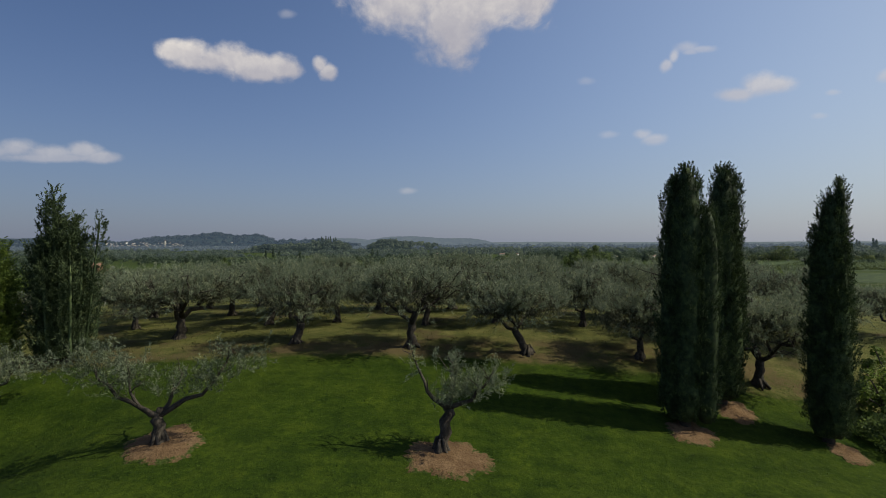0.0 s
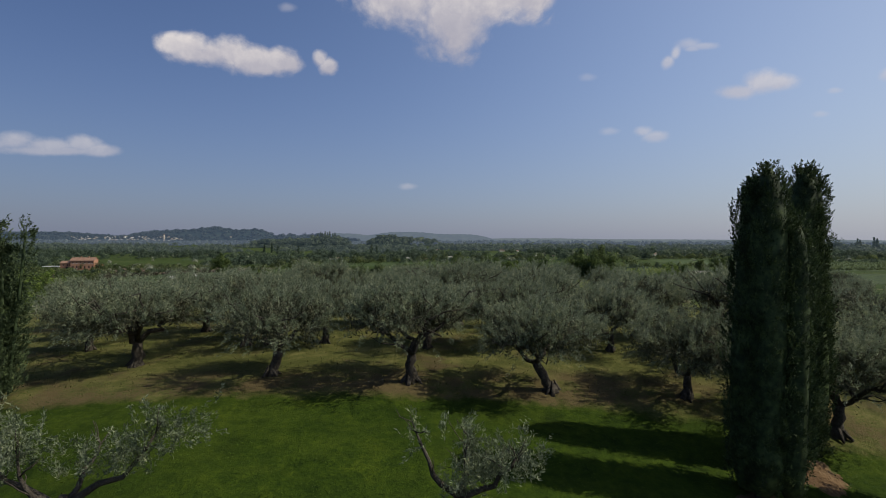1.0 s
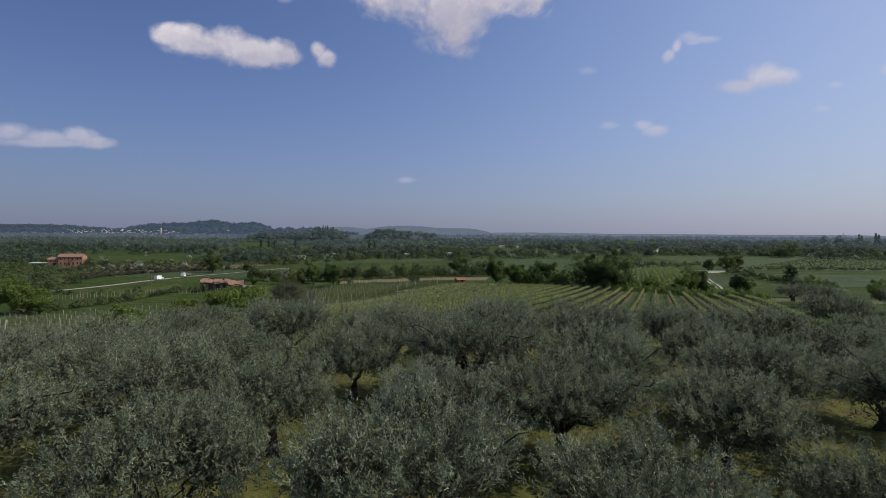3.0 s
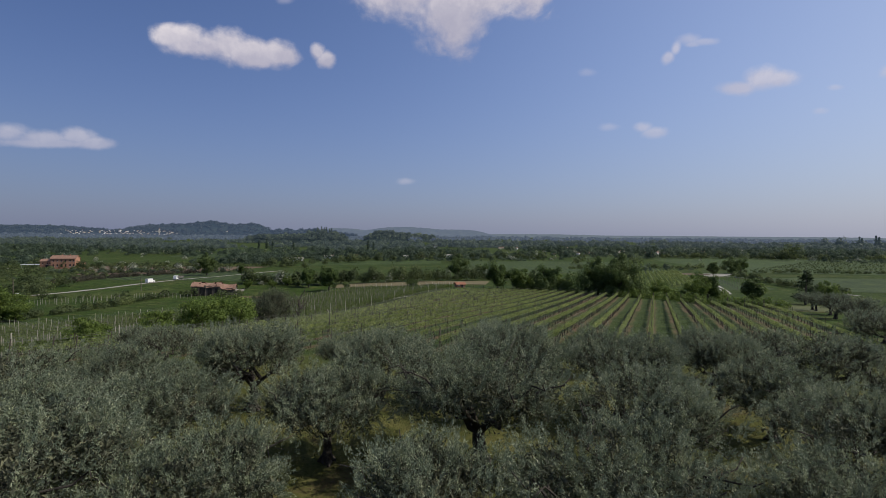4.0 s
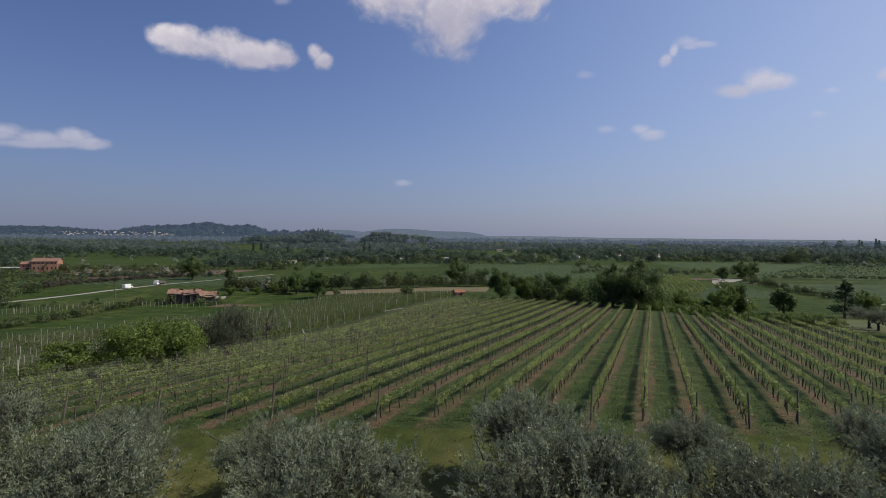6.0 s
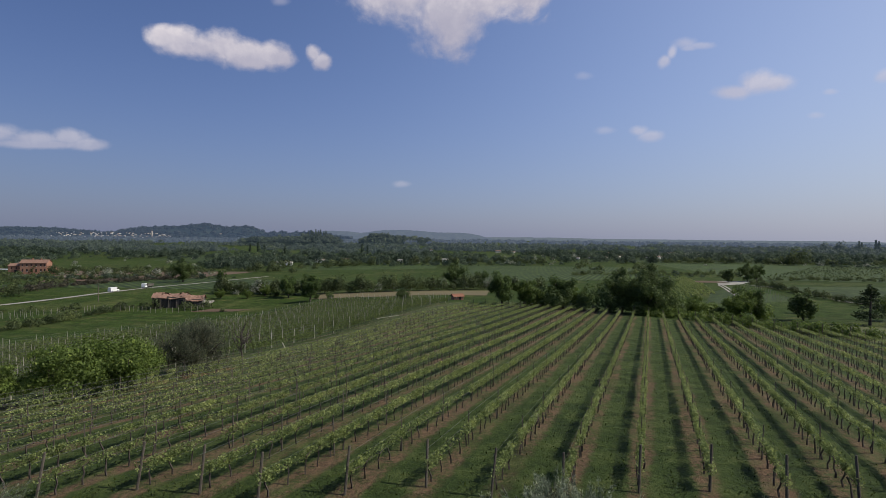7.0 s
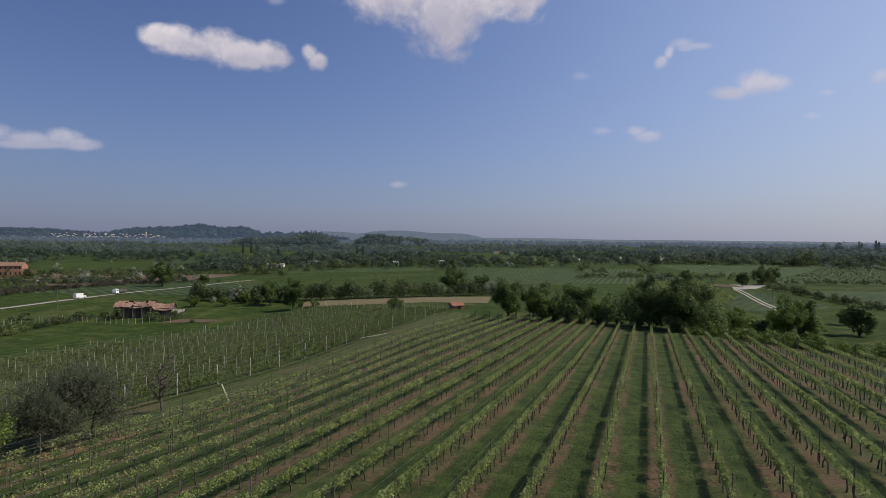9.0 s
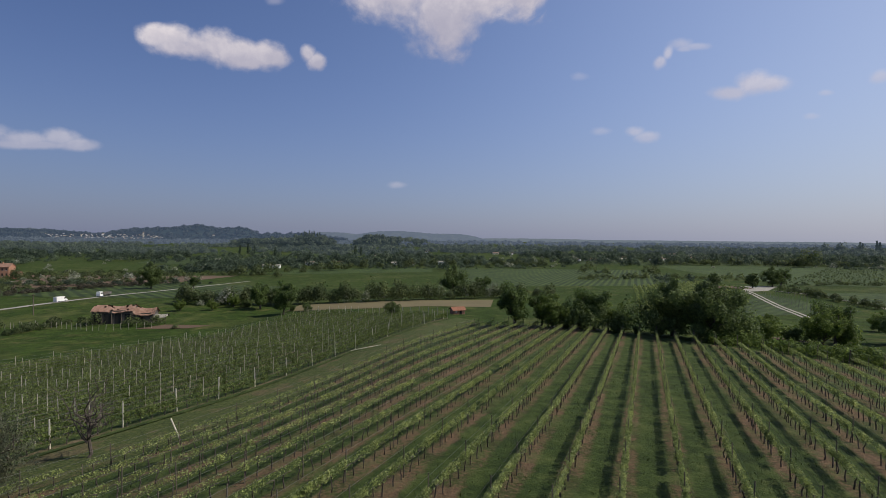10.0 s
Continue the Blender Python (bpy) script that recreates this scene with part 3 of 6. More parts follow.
def cypress(m, leaders, tufts, per, mat, label, group, tuft=0.155, rise=1.0, spread=0.3, seed=1, core=0.8, category="cypress tree", ragged=0.14):
    """Upright leaders round a dark core, clothed in small upswept tufts of scale-leaved sprays."""
    rng = np.random.default_rng(seed)
    ob = thing("cypress_tree", m, label, category, group)
    V0, F0 = tube([(0, 0, -0.2), (0, 0, 0.6), (0, 0, 1.6)], [0.24, 0.18, 0.15], 8, 0.08, rng)
    part("trunk", mesh_of("cypress_trunk", V0, F0, MAT_BARK, True), ob)
    cores, pos, way = [], [], []
    total = sum(h * r for _, _, h, r, *_ in leaders)
    prof_h = np.array([0, 0.04, 0.12, 0.35, 0.6, 0.82, 0.94, 1.0])
    prof_r = np.array([0.45, 0.75, 0.92, 1.0, 0.93, 0.8, 0.58, 0.15])
    for dx, dy, h, r, *tilt in leaders:
        tx, ty = tilt if tilt else (0, 0)
        cores.append(tube([(dx + tx * s * h, dy + ty * s * h, 0.25 + s * (h - 0.25)) for s in prof_h], prof_r * r * core, 10, 0.08, rng))
        n = max(12, int(tufts * h * r / total))
        s = rng.uniform(0, 1, n) ** 0.92
        a = rng.uniform(0, 6.283, n)
        ph = rng.uniform(0, 6.28, 3)
        lump = 1 + ragged * np.sin(3 * a + ph[0] + s * 13) + ragged * np.sin(2 * a + ph[1] - s * 29) * 0.8
        rad = np.interp(s, prof_h, prof_r) * r * lump * rng.uniform(0.8, 1.06, n)
        o = np.stack([np.cos(a), np.sin(a), 0 * a], -1)
        c = o * rad[:, None] + np.stack([dx + tx * s * h, dy + ty * s * h, 0.25 + s * (h - 0.25)], -1)
        d = unit(o * spread + np.array([tx * 2, ty * 2, rise]) + rng.normal(0, 0.2, (n, 3)))
        L = tuft * rng.uniform(0.7, 1.7, n)
        t = rng.uniform(0, 1, (n, per))
        q = c[:, None] + d[:, None] * (t * L[:, None] * 2.0)[..., None] + rng.normal(0, 0.3, (n, per, 3)) * (L[:, None] * (1.05 - t))[..., None]
        pos.append(q.reshape(-1, 3))
        way.append((d[:, None] + o[:, None] * 0.3 + rng.normal(0, 0.5, (n, per, 3))).reshape(-1, 3))
    V, F = join(cores)
    part("inner_foliage", mesh_of("cypress_core", V, F, mat, True), ob)
    pos, way = np.concatenate(pos), np.concatenate(way)
    n = len(pos)
    V, F = leaf_geometry(pos, way, rng.uniform(0.08, 0.15, n) * tuft / 0.2, rng.uniform(0.035, 0.06, n) * tuft / 0.2, rng, True)
    part("crown", mesh_of("cypress_crown", V, F, mat), ob, "dense dark upright foliage sprays")
    return ob


def broadleaf(seed, height, width, mat, label, leaves=5200, leaf=0.42, trunk=0.25, category="tree", group="", bare=0.22, clumps=26, name="broadleaf_tree"):
    """A broadleaved tree: trunk, limbs, and leaves gathered in clumps with gaps between."""
    rng = np.random.default_rng(seed)
    ob = thing(name, Matrix(), label, category, group)
    h0 = height * bare
    wood = [tube(bend((0, 0, -0.3), (0.1, 0.05, h0 + height * 0.2), rng, 5, 0.06), np.linspace(trunk, trunk * 0.6, 5), 8, 0.06, rng)]
    R, H = width / 2, (height - h0) / 2
    cen = np.array([0, 0, h0 + H])
    q = unit(rng.standard_normal((clumps, 3)))
    cl = cen + q * np.array([R, R, H]) * rng.uniform(0.3, 0.88, (clumps, 1))
    for k in range(min(9, clumps)):
        wood.append(tube(bend((0.1, 0.05, h0 + height * 0.1 * rng.uniform(0.2, 1.6)), cl[k], rng, 5, 0.15), np.linspace(trunk * 0.45, 0.03, 5), 5, 0.05, rng))
    V, F = join(wood)
    part("trunk", mesh_of("tree_trunk", V, F, MAT_TWIG, True), ob)
    w = rng.integers(0, clumps, leaves)
    cr = rng.uniform(0.18, 0.36, clumps)[w][:, None]
    d = unit(rng.standard_normal((leaves, 3)))
    p = cl[w] + d * np.array([R, R, H]) * cr * rng.uniform(0.45, 1.0, (leaves, 1))
    out = unit(d + 0.5 * unit(p - cen) + (0, 0, 0.3)) + rng.normal(0, 0.5, (leaves, 3))
    V, F = leaf_geometry(p, np.cross(out, rng.standard_normal((leaves, 3))), rng.uniform(0.6, 1.2, leaves) * leaf, rng.uniform(0.4, 0.75, leaves) * leaf, rng, True, out)
    part("crown", mesh_of("tree_crown", V, F, mat), ob)
    return ob


def at(x, y, turn=0.0, size=1.0, lean=0.0, sink=0.0):
    return Matrix.Translation((x, y, gz(x, y) - sink)) @ Matrix.Rotation(radians(lean), 4, "Y") @ Matrix.Rotation(radians(turn), 4, "Z") @ Matrix.Diagonal((size, size, size, 1))


def plant(protos, spots, seed=5, spread=0.1):
    """Set each prototype at its first spot and copies at the rest."""
    rng, used = random.Random(seed), set()
    for k, spot in enumerate(spots):
        x, y = spot[:2]
        size = spot[2] if len(spot) > 2 else rng.uniform(1 - spread, 1 + spread)
        i = spot[3] if len(spot) > 3 else rng.randrange(len(protos))
        m = at(x, y, rng.uniform(0, 360), size)
        if i in used:
            copy_thing(protos[i], m)
        else:
            protos[i].matrix_basis = m
            used.add(i)


# ---- the land ----
def graded(lo, hi, fine_lo, fine_hi, step_m, grow):
    out, s, v = list(np.arange(fine_lo, fine_hi + 0.01, step_m)), step_m, fine_hi
    while v < hi:
        s *= grow
        v += s
        out.append(min(v, hi))
    s, v, low = step_m, fine_lo, []
    while v > lo:
        s *= grow
        v -= s
        low.append(max(v, lo))
    return np.array(low[::-1] + out)


sheet("ground", graded(-4900, 4900, -70, 70, 1.25, 1.12), graded(-380, 4900, -10, 200, 1.75, 1.08), ground, MAT_GROUND,
      "green lawn, dry grove grass and meadows over rolling land", "ground")


def vineyard_floor(name, p0, p1, y_near, y_far, mat, label, RD=RD):
    ps = np.linspace(p0, p1, 30)
    V, n = [], 60
    for p in ps:
        ya, yb = y_near(p), y_far(p)
        for k in range(n):
            y = ya + (yb - ya) * k / (n - 1)
            x = (p + RD[0] * y) / RD[1]
            V.append((x, y, 0))
    V = np.array(V)
    ends = np.tile((np.arange(n) == 0) | (np.arange(n) == n - 1), len(ps))
    V[:, 2] = ground(V[:, 0], V[:, 1]) + np.where(ends, -0.06, 0.07)
    i = (np.arange(len(ps) - 1)[:, None] * n + np.arange(n - 1)).ravel()
    return tagged(new(name, mesh_of(name, V, np.stack([i, i + n, i + n + 1, i + 1], -1), mat, True)), label, "vineyard soil", kind="structure")


def near_end(p):
    return 57.0


def far_end(p):
    return min(152.0, 141.0 - (p - ROW_0) * 1.07)


def near_end_b(p):
    return 60.0 - (p + 62.2) * 0.55


def far_end_b(p):
    return min(166 - (p + 62.2) * 0.75, 194.0) if p > -107 else 165.0


vineyard_floor("vineyard_ground_1", -55.6, 9.6, lambda p: near_end(p) - 1.5, lambda p: far_end(p) + 1.0, MAT_VINEYARD, "strips of red-brown soil and green grass between vines")
vineyard_floor("vineyard_ground_2", -118.5, -61.2, lambda p: near_end_b(p) - 1.0, lambda p: far_end_b(p) + 1.0, MAT_VINEYARD_B, "grassed vineyard floor with thin soil strips", RD_B)


# ---- garden trees ----
def soil_patch(x, y, r, seed):
    rng = np.random.default_rng(seed)
    rings, sides = 7, 84
    ph = rng.uniform(0, 6.28, 4)
    V = [(x, y, gz(x, y) + 0.10)]
    for k in range(1, rings + 1):
        for s in range(sides):
            a = 6.283 * s / sides
            rr = r * k / rings * (1 + 0.10 * math.sin(2 * a + ph[0]) + 0.07 * math.sin(5 * a + ph[1]) + 0.05 * math.sin(9 * a + ph[2]) + (rng.uniform(-0.09, 0.09) if k >= rings - 1 else rng.uniform(-0.02, 0.02)))
            px, py = x + rr * math.cos(a), y + rr * math.sin(a)
            V.append((px, py, gz(px, py) + (0.09 * (1 - (k / rings) ** 2) + rng.uniform(0, 0.025) if k < rings else -0.01)))
    F = [(0, 1 + s, 1 + (s + 1) % sides) for s in range(sides)]
    for k in range(rings - 1):
        for s in range(sides):
            F.append((1 + k * sides + s, 1 + (k + 1) * sides + s, 1 + (k + 1) * sides + (s + 1) % sides, 1 + k * sides + (s + 1) % sides))
    me = mesh_of("soil_patch", V, F, MAT_SOIL, True)
    rim = [0.0] + [k / rings for k in range(1, rings + 1) for _ in range(sides)]
    me.attributes.new("rim", "FLOAT", "POINT").data.foreach_set("value", np.array(rim, np.float32))
    return tagged(new("soil_patch", me), "bare red-brown earth dug round a tree foot", "soil", kind="structure")


def young_olive(x, y, fork, limbs, clumps, label, seed, trunk_r=0.19):
    """A pruned olive: short trunk, a few bare limbs, and loose tufts of leaves at their ends."""
    rng = np.random.default_rng(seed)
    ob = thing("olive_tree", Matrix.Translation((x, y, gz(x, y))), label, "olive tree", "young lawn olives")
    fork = np.array(fork, float)
    wood = [tube(bend((0, 0, -0.15), fork, rng, 7, 0.07), trunk_r * np.array([1.5, 1.15, 1.0, 0.95, 0.95, 1.0, 0.85]), 9, 0.10, rng)]
    for k in range(6):
        a = 1.05 * k + rng.uniform(-0.3, 0.3)
        q = np.array([math.cos(a), math.sin(a), 0])
        wood.append(tube([q * trunk_r * 2.0 + (0, 0, -0.1), q * trunk_r * 1.1 + (0, 0, 0.15), q * trunk_r * 0.7 + (0, 0, 0.5)], [0.04, 0.08, 0.05], 5, 0.1, rng))
    wood.append(tube([fork, fork + (0.02, 0, 0.28)], [trunk_r * 0.6, trunk_r * 0.45], 8, 0.1, rng))
    for e in limbs:
        e = np.array(e, float)
        knee = fork + (e - fork) * 0.5 + np.array([(e - fork)[0] * 0.12, 0.1 * rng.normal(), -0.22])
        L = np.concatenate([bend(fork, knee, rng, 4, 0.08)[:-1], bend(knee, e, rng, 4, 0.1)])
        wood.append(tube(L, np.linspace(trunk_r * 0.55, 0.025, len(L)), 7, 0.06, rng))
        for k in range(6):
            q = L[rng.integers(3, len(L))]
            wood.append(tube(bend(q, q + rng.normal(0, 0.35, 3) * (1, 1, 0.4) + (0, 0, 0.45), rng, 4, 0.1), [0.022, 0.016, 0.012, 0.006], 4))
    V, F = join(wood)
    part("trunk", mesh_of("olive_trunk", V, F, MAT_BARK, True), ob, "dark twisted trunk and pruned limbs")
    pos, way = [], []
    for cx, cy, cz, r, count in clumps:
        c = np.array([cx, cy, cz]) + rng.normal(0, 0.5, (count, 3)) * r * (1, 1, 0.6)
        d = unit(rng.normal(0, 0.55, (count, 3)) + np.array([0.25 * np.sign(cx), 0, 0.75]))
        count = int(count * 1.2)
        c, d = np.concatenate([c, c])[:count] + rng.normal(0, 0.1, (count, 3)), np.concatenate([d, d[::-1]])[:count]
        t = rng.uniform(0, 1, (count, 34))
        pos.append((c[:, None] + d[:, None] * (t * rng.uniform(0.35, 0.75, (count, 1)))[..., None]).reshape(-1, 3))
        way.append((d[:, None] * 0.7 + rng.normal(0, 0.6, (count, 34, 3))).reshape(-1, 3))
    pos, way = np.concatenate(pos), np.concatenate(way)
    n = len(pos)
    V, F = leaf_geometry(pos + rng.normal(0, 0.03, (n, 3)), way, rng.uniform(0.08, 0.13, n), rng.uniform(0.02, 0.034, n), rng)
    part("crown", mesh_of("olive_crown", V, F, MAT_YOUNG), ob, "sparse silvery grey-green tufts")


young_olive(-9.45, 16.0, (0.0, 0, 0.95), [(-2.3, 0.2, 2.6), (2.2, 0.1, 2.7), (-0.8, -0.3, 2.2), (0.3, 0.9, 2.1)],
            [(-2.9, 0, 2.45, 0.65, 34), (-1.9, 0.1, 2.6, 0.75, 56), (-0.8, -0.2, 2.2, 0.75, 52), (0.1, 0.5, 1.75, 0.6, 20), (1.3, 0, 2.1, 0.6, 34), (2.2, 0.1, 2.6, 0.75, 50), (3.0, 0.1, 2.65, 0.4, 12)],
            "pruned young olive with a wide forked open crown", 21)
young_olive(-0.1, 16.25, (0.25, 0, 1.5), [(-0.85, 0, 3.1), (0.45, 0.2, 2.9), (1.6, -0.1, 2.5), (0.5, 0.8, 2.4)],
            [(-0.75, 0, 3.0, 0.3, 8), (0.35, 0.1, 2.8, 0.5, 24), (0.25, -0.2, 2.0, 0.55, 32), (0.9, 0, 2.1, 0.55, 32), (1.6, 0, 2.35, 0.6, 42), (1.2, 0.5, 2.0, 0.45, 14)],
            "pruned leaning olive with a sparse uneven crown", 22)
young_olive(-19.0, 19.8, (0.1, 0, 0.8), [(-1.2, 0.2, 1.7), (1.4, 0, 1.6), (0.2, 0.6, 1.9)], [(-1.2, 0, 1.6, 0.9, 60), (0.2, 0.2, 1.8, 0.9, 60), (1.5, 0, 1.5, 0.8, 60), (0.6, -0.3, 1.2, 0.7, 30)],
            "bushy young olive with sparse grey foliage", 23)
soil_patch(-9.3, 16.0, 1.35, 1)
soil_patch(0.15, 15.85, 1.4, 2)
soil_patch(9.9, 19.2, 1.0, 3)
soil_patch(12.9, 21.2, 0.95, 4)
soil_patch(15.9, 18.9, 0.8, 5)

cypress(at(9.9, 19.7), [(0, 0, 10.55, 0.82), (0.72, -0.25, 8.9, 0.55), (-0.25, 0.3, 10.1, 0.7)], 3700, 22, MAT_CYPRESS, "tall dark green column cypress with twin leader", "lawn cypresses", 0.12, seed=11, ragged=0.13)
cypress(at(12.6, 21.8), [(0, 0, 10.6, 0.76), (0.35, 0.1, 10.5, 0.62), (0.1, 0, 6.9, 0.84)], 3700, 22, MAT_CYPRESS, "tall dark column cypress with blunt top", "lawn cypresses", 0.12, seed=12, ragged=0.13)
cypress(at(15.7, 19.6), [(0, 0, 10.1, 0.66), (0.25, -0.15, 10.65, 0.36), (-0.2, 0.1, 8.9, 0.64), (0.15, 0, 7.1, 0.78)], 3700, 22, MAT_CYPRESS, "tall dark column cypress with pointed double top", "lawn cypresses", 0.12, seed=13, ragged=0.13)
prng = random.Random(9)
plumes = [(-0.4, 0, 8.3, 0.42), (-0.1, -0.2, 7.6, 0.36), (-0.8, 0, 7.8, 0.3), (0.9, 0.1, 7.0, 0.26, 0.12, 0)]
for k in range(20):
    a, d = 2.4 * k, 0.25 + 0.05 * k
    plumes.append((math.cos(a) * d - 0.1, math.sin(a) * d * 0.7, 7.5 - 2.4 * d + prng.uniform(-0.6, 0.6), 0.34, math.cos(a) * 0.05, math.sin(a) * 0.04))
cypress(at(-18.4, 23.4), plumes,
        4600, 24, MAT_JUNIPER, "ragged many-spired conifer with loose green sprays", "", 0.17, 1.0, 0.45, 14, 0.22, "conifer tree", 0.28)
cypress(at(-21.0, 22.6), [(0, 0, 6.0, 0.5), (0.4, 0.1, 5.0, 0.36), (-0.5, 0, 5.4, 0.4), (0.1, -0.2, 3.6, 0.7)], 1700, 24, MAT_BRIGHT, "loose light green conifer at the lawn edge", "", 0.17, 0.7, 0.7, 15, 0.2, "conifer tree", 0.26)
shrubs = [broadleaf(61, 2.6, 3.2, MAT_BRIGHT, "bright green garden shrub beside a cypress", 3000, 0.16, 0.06, "shrub", bare=-0.05), broadleaf(62, 2.0, 3.4, MAT_DARKTREE, "low dark garden shrub in shade", 3000, 0.15, 0.06, "shrub", bare=-0.08)]
plant(shrubs, [(19.8, 21.6, 1.0, 0), (18.4, 19.4, 0.9, 1), (20.2, 18.6, 1.0, 1), (21.5, 20.0, 1.0, 0), (22.0, 23.5, 1.0, 0)], 2)

# ---- olive grove ----
LABELS = ["old olive with gnarled trunk and dense silvery crown", "broad old olive with drooping grey-green branches",
          "old olive with forked trunk and rounded crown", "leaning old olive with wide grey-green crown", "tall old olive with full silvery dome"]
grove = [olive(31, 4.4, 6.2, 1.15, 3, 740, 44, 0.25, LABELS[0], inner=9500), olive(32, 4.2, 6.7, 1.1, 4, 760, 44, 0.26, LABELS[1], inner=9500),
         olive(33, 4.1, 5.9, 1.0, 2, 700, 44, 0.2, LABELS[2], lean=0.2, inner=9500), olive(34, 4.3, 6.2, 1.3, 3, 740, 44, 0.24, LABELS[3], lean=0.6, inner=9500),
         olive(35, 4.7, 6.5, 1.25, 4, 760, 44, 0.25, LABELS[4], inner=9500)]
spots = [(-1.7, 25.7, 1.0, 4), (4.45, 25.3, 0.95, 3), (-15.4, 28.3, 1.05, 1), (-8.1, 26.3, 0.95, 0), (10.4, 25.4, 0.95, 2), (15.4, 23.6, 0.95, 4),
         (-7.1, 32.4, 0.95, 2), (-11.6, 32.0), (-20.2, 31.6), (-1.2, 31.2, 0.9), (12.1, 35.1, 1.0, 0), (6.5, 37.2, 1.0), (-5.15, 38.3, 1.0, 2),
         (0.8, 38.5), (21.2, 41.7, 0.9, 3), (-16.0, 42.4), (-20.2, 41.8, 0.95, 2), (9.3, 50.9, 0.64, 0), (15.8, 49.5, 0.8, 3), (-18.6, 51.6, 0.72, 2), (-13.9, 52.4, 0.52, 1),
         (3.6, 32.2, 0.9), (9.0, 31.0, 0.95), (15.8, 30.0), (21.5, 28.0), (24.5, 34.0), (18.5, 35.5, 0.9), (-16.0, 36.5), (-10.4, 37.6),
         (-22.0, 36.8), (-27.0, 30.5), (-26.5, 40.0), (-28.5, 47.0, 0.85), (-22.5, 55.5, 0.7), (2.6, 49.6, 0.86, 0), (2.2, 44.2), (-4.2, 45.2, 0.95), (-10.2, 44.0), (-12.3, 49.4, 0.74),
         (-5.8, 48.4, 0.7), (8.0, 43.4), (13.8, 41.0, 0.95), (14.2, 45.8, 0.85), (20.5, 46.5), (26.8, 42.0), (25.8, 51.0, 0.85), (30.5, 48.5), (32.0, 38.0), (28.0, 30.0), (21.5, 53.0, 0.8),
         (36.8, 60.0), (42.8, 66.8), (47.8, 76.0), (54.0, 86.5, 0.95), (58.2, 92.5, 0.95), (62.3, 100.5, 0.95), (66.0, 106.0, 0.9), (44.0, 57.0), (52.0, 66.0), (60.0, 78.0)]
near = [q for q in spots if (-24 < q[0] < 23 and q[1] < 36.5) or (-17 < q[0] < 18 and q[1] < 56)]
plant(grove, near, 4, 0.1)
outer = [olive(36, 4.1, 6.8, 1.2, 3, 380, 27, 0.26, LABELS[1], leaf=1.3, inner=5000), olive(37, 4.0, 6.3, 1.0, 2, 360, 27, 0.24, LABELS[2], leaf=1.3, inner=5000), olive(38, 4.4, 6.6, 1.1, 3, 380, 27, 0.25, LABELS[4], leaf=1.3, inner=5000)]
plant(outer, [q[:3] for q in spots if q not in near], 6, 0.1)


# ---- vine rows ----
def post_mesh(name, h, r, mat, sides=6):
    V, F = tube([(0, 0, -0.2), (0, 0, h * 0.5), (0, 0, h - 0.03), (0, 0, h)], [r * 1.05, r, r * 0.95, r * 0.7], sides)
    return mesh_of(name, V, F, mat)


POST_A, POST_END = post_mesh("vine_post", 1.7, 0.027, MAT_POST), post_mesh("end_post", 1.85, 0.05, MAT_POST)
POST_B, POST_B_END = post_mesh("tall_post", 2.0, 0.036, MAT_STAKE, 4), post_mesh("tall_end_post", 2.15, 0.055, MAT_CONCRETE, 4)


def vine_shape(seed):
    """A single old vine: a crooked stem with an arm bent along the wire."""
    r = np.random.default_rng(seed)
    t = np.array([r.normal(0, 0.07), r.normal(0, 0.07), 0.8])
    arm = t + (r.normal(0, 0.03), 0.45, 0.04)
    return join([tube([(0, 0, -0.06), t * 0.35 + r.normal(0, 0.035, 3), t * 0.7 + r.normal(0, 0.035, 3), t, (t + arm) / 2 + (0, 0, 0.04), arm], [0.042, 0.034, 0.03, 0.03, 0.018, 0.012], 4)])


VINE_SHAPES = [vine_shape(k) for k in range(6)]
VINES = [mesh_of("vine", V, F, MAT_TWIG) for V, F in VINE_SHAPES]


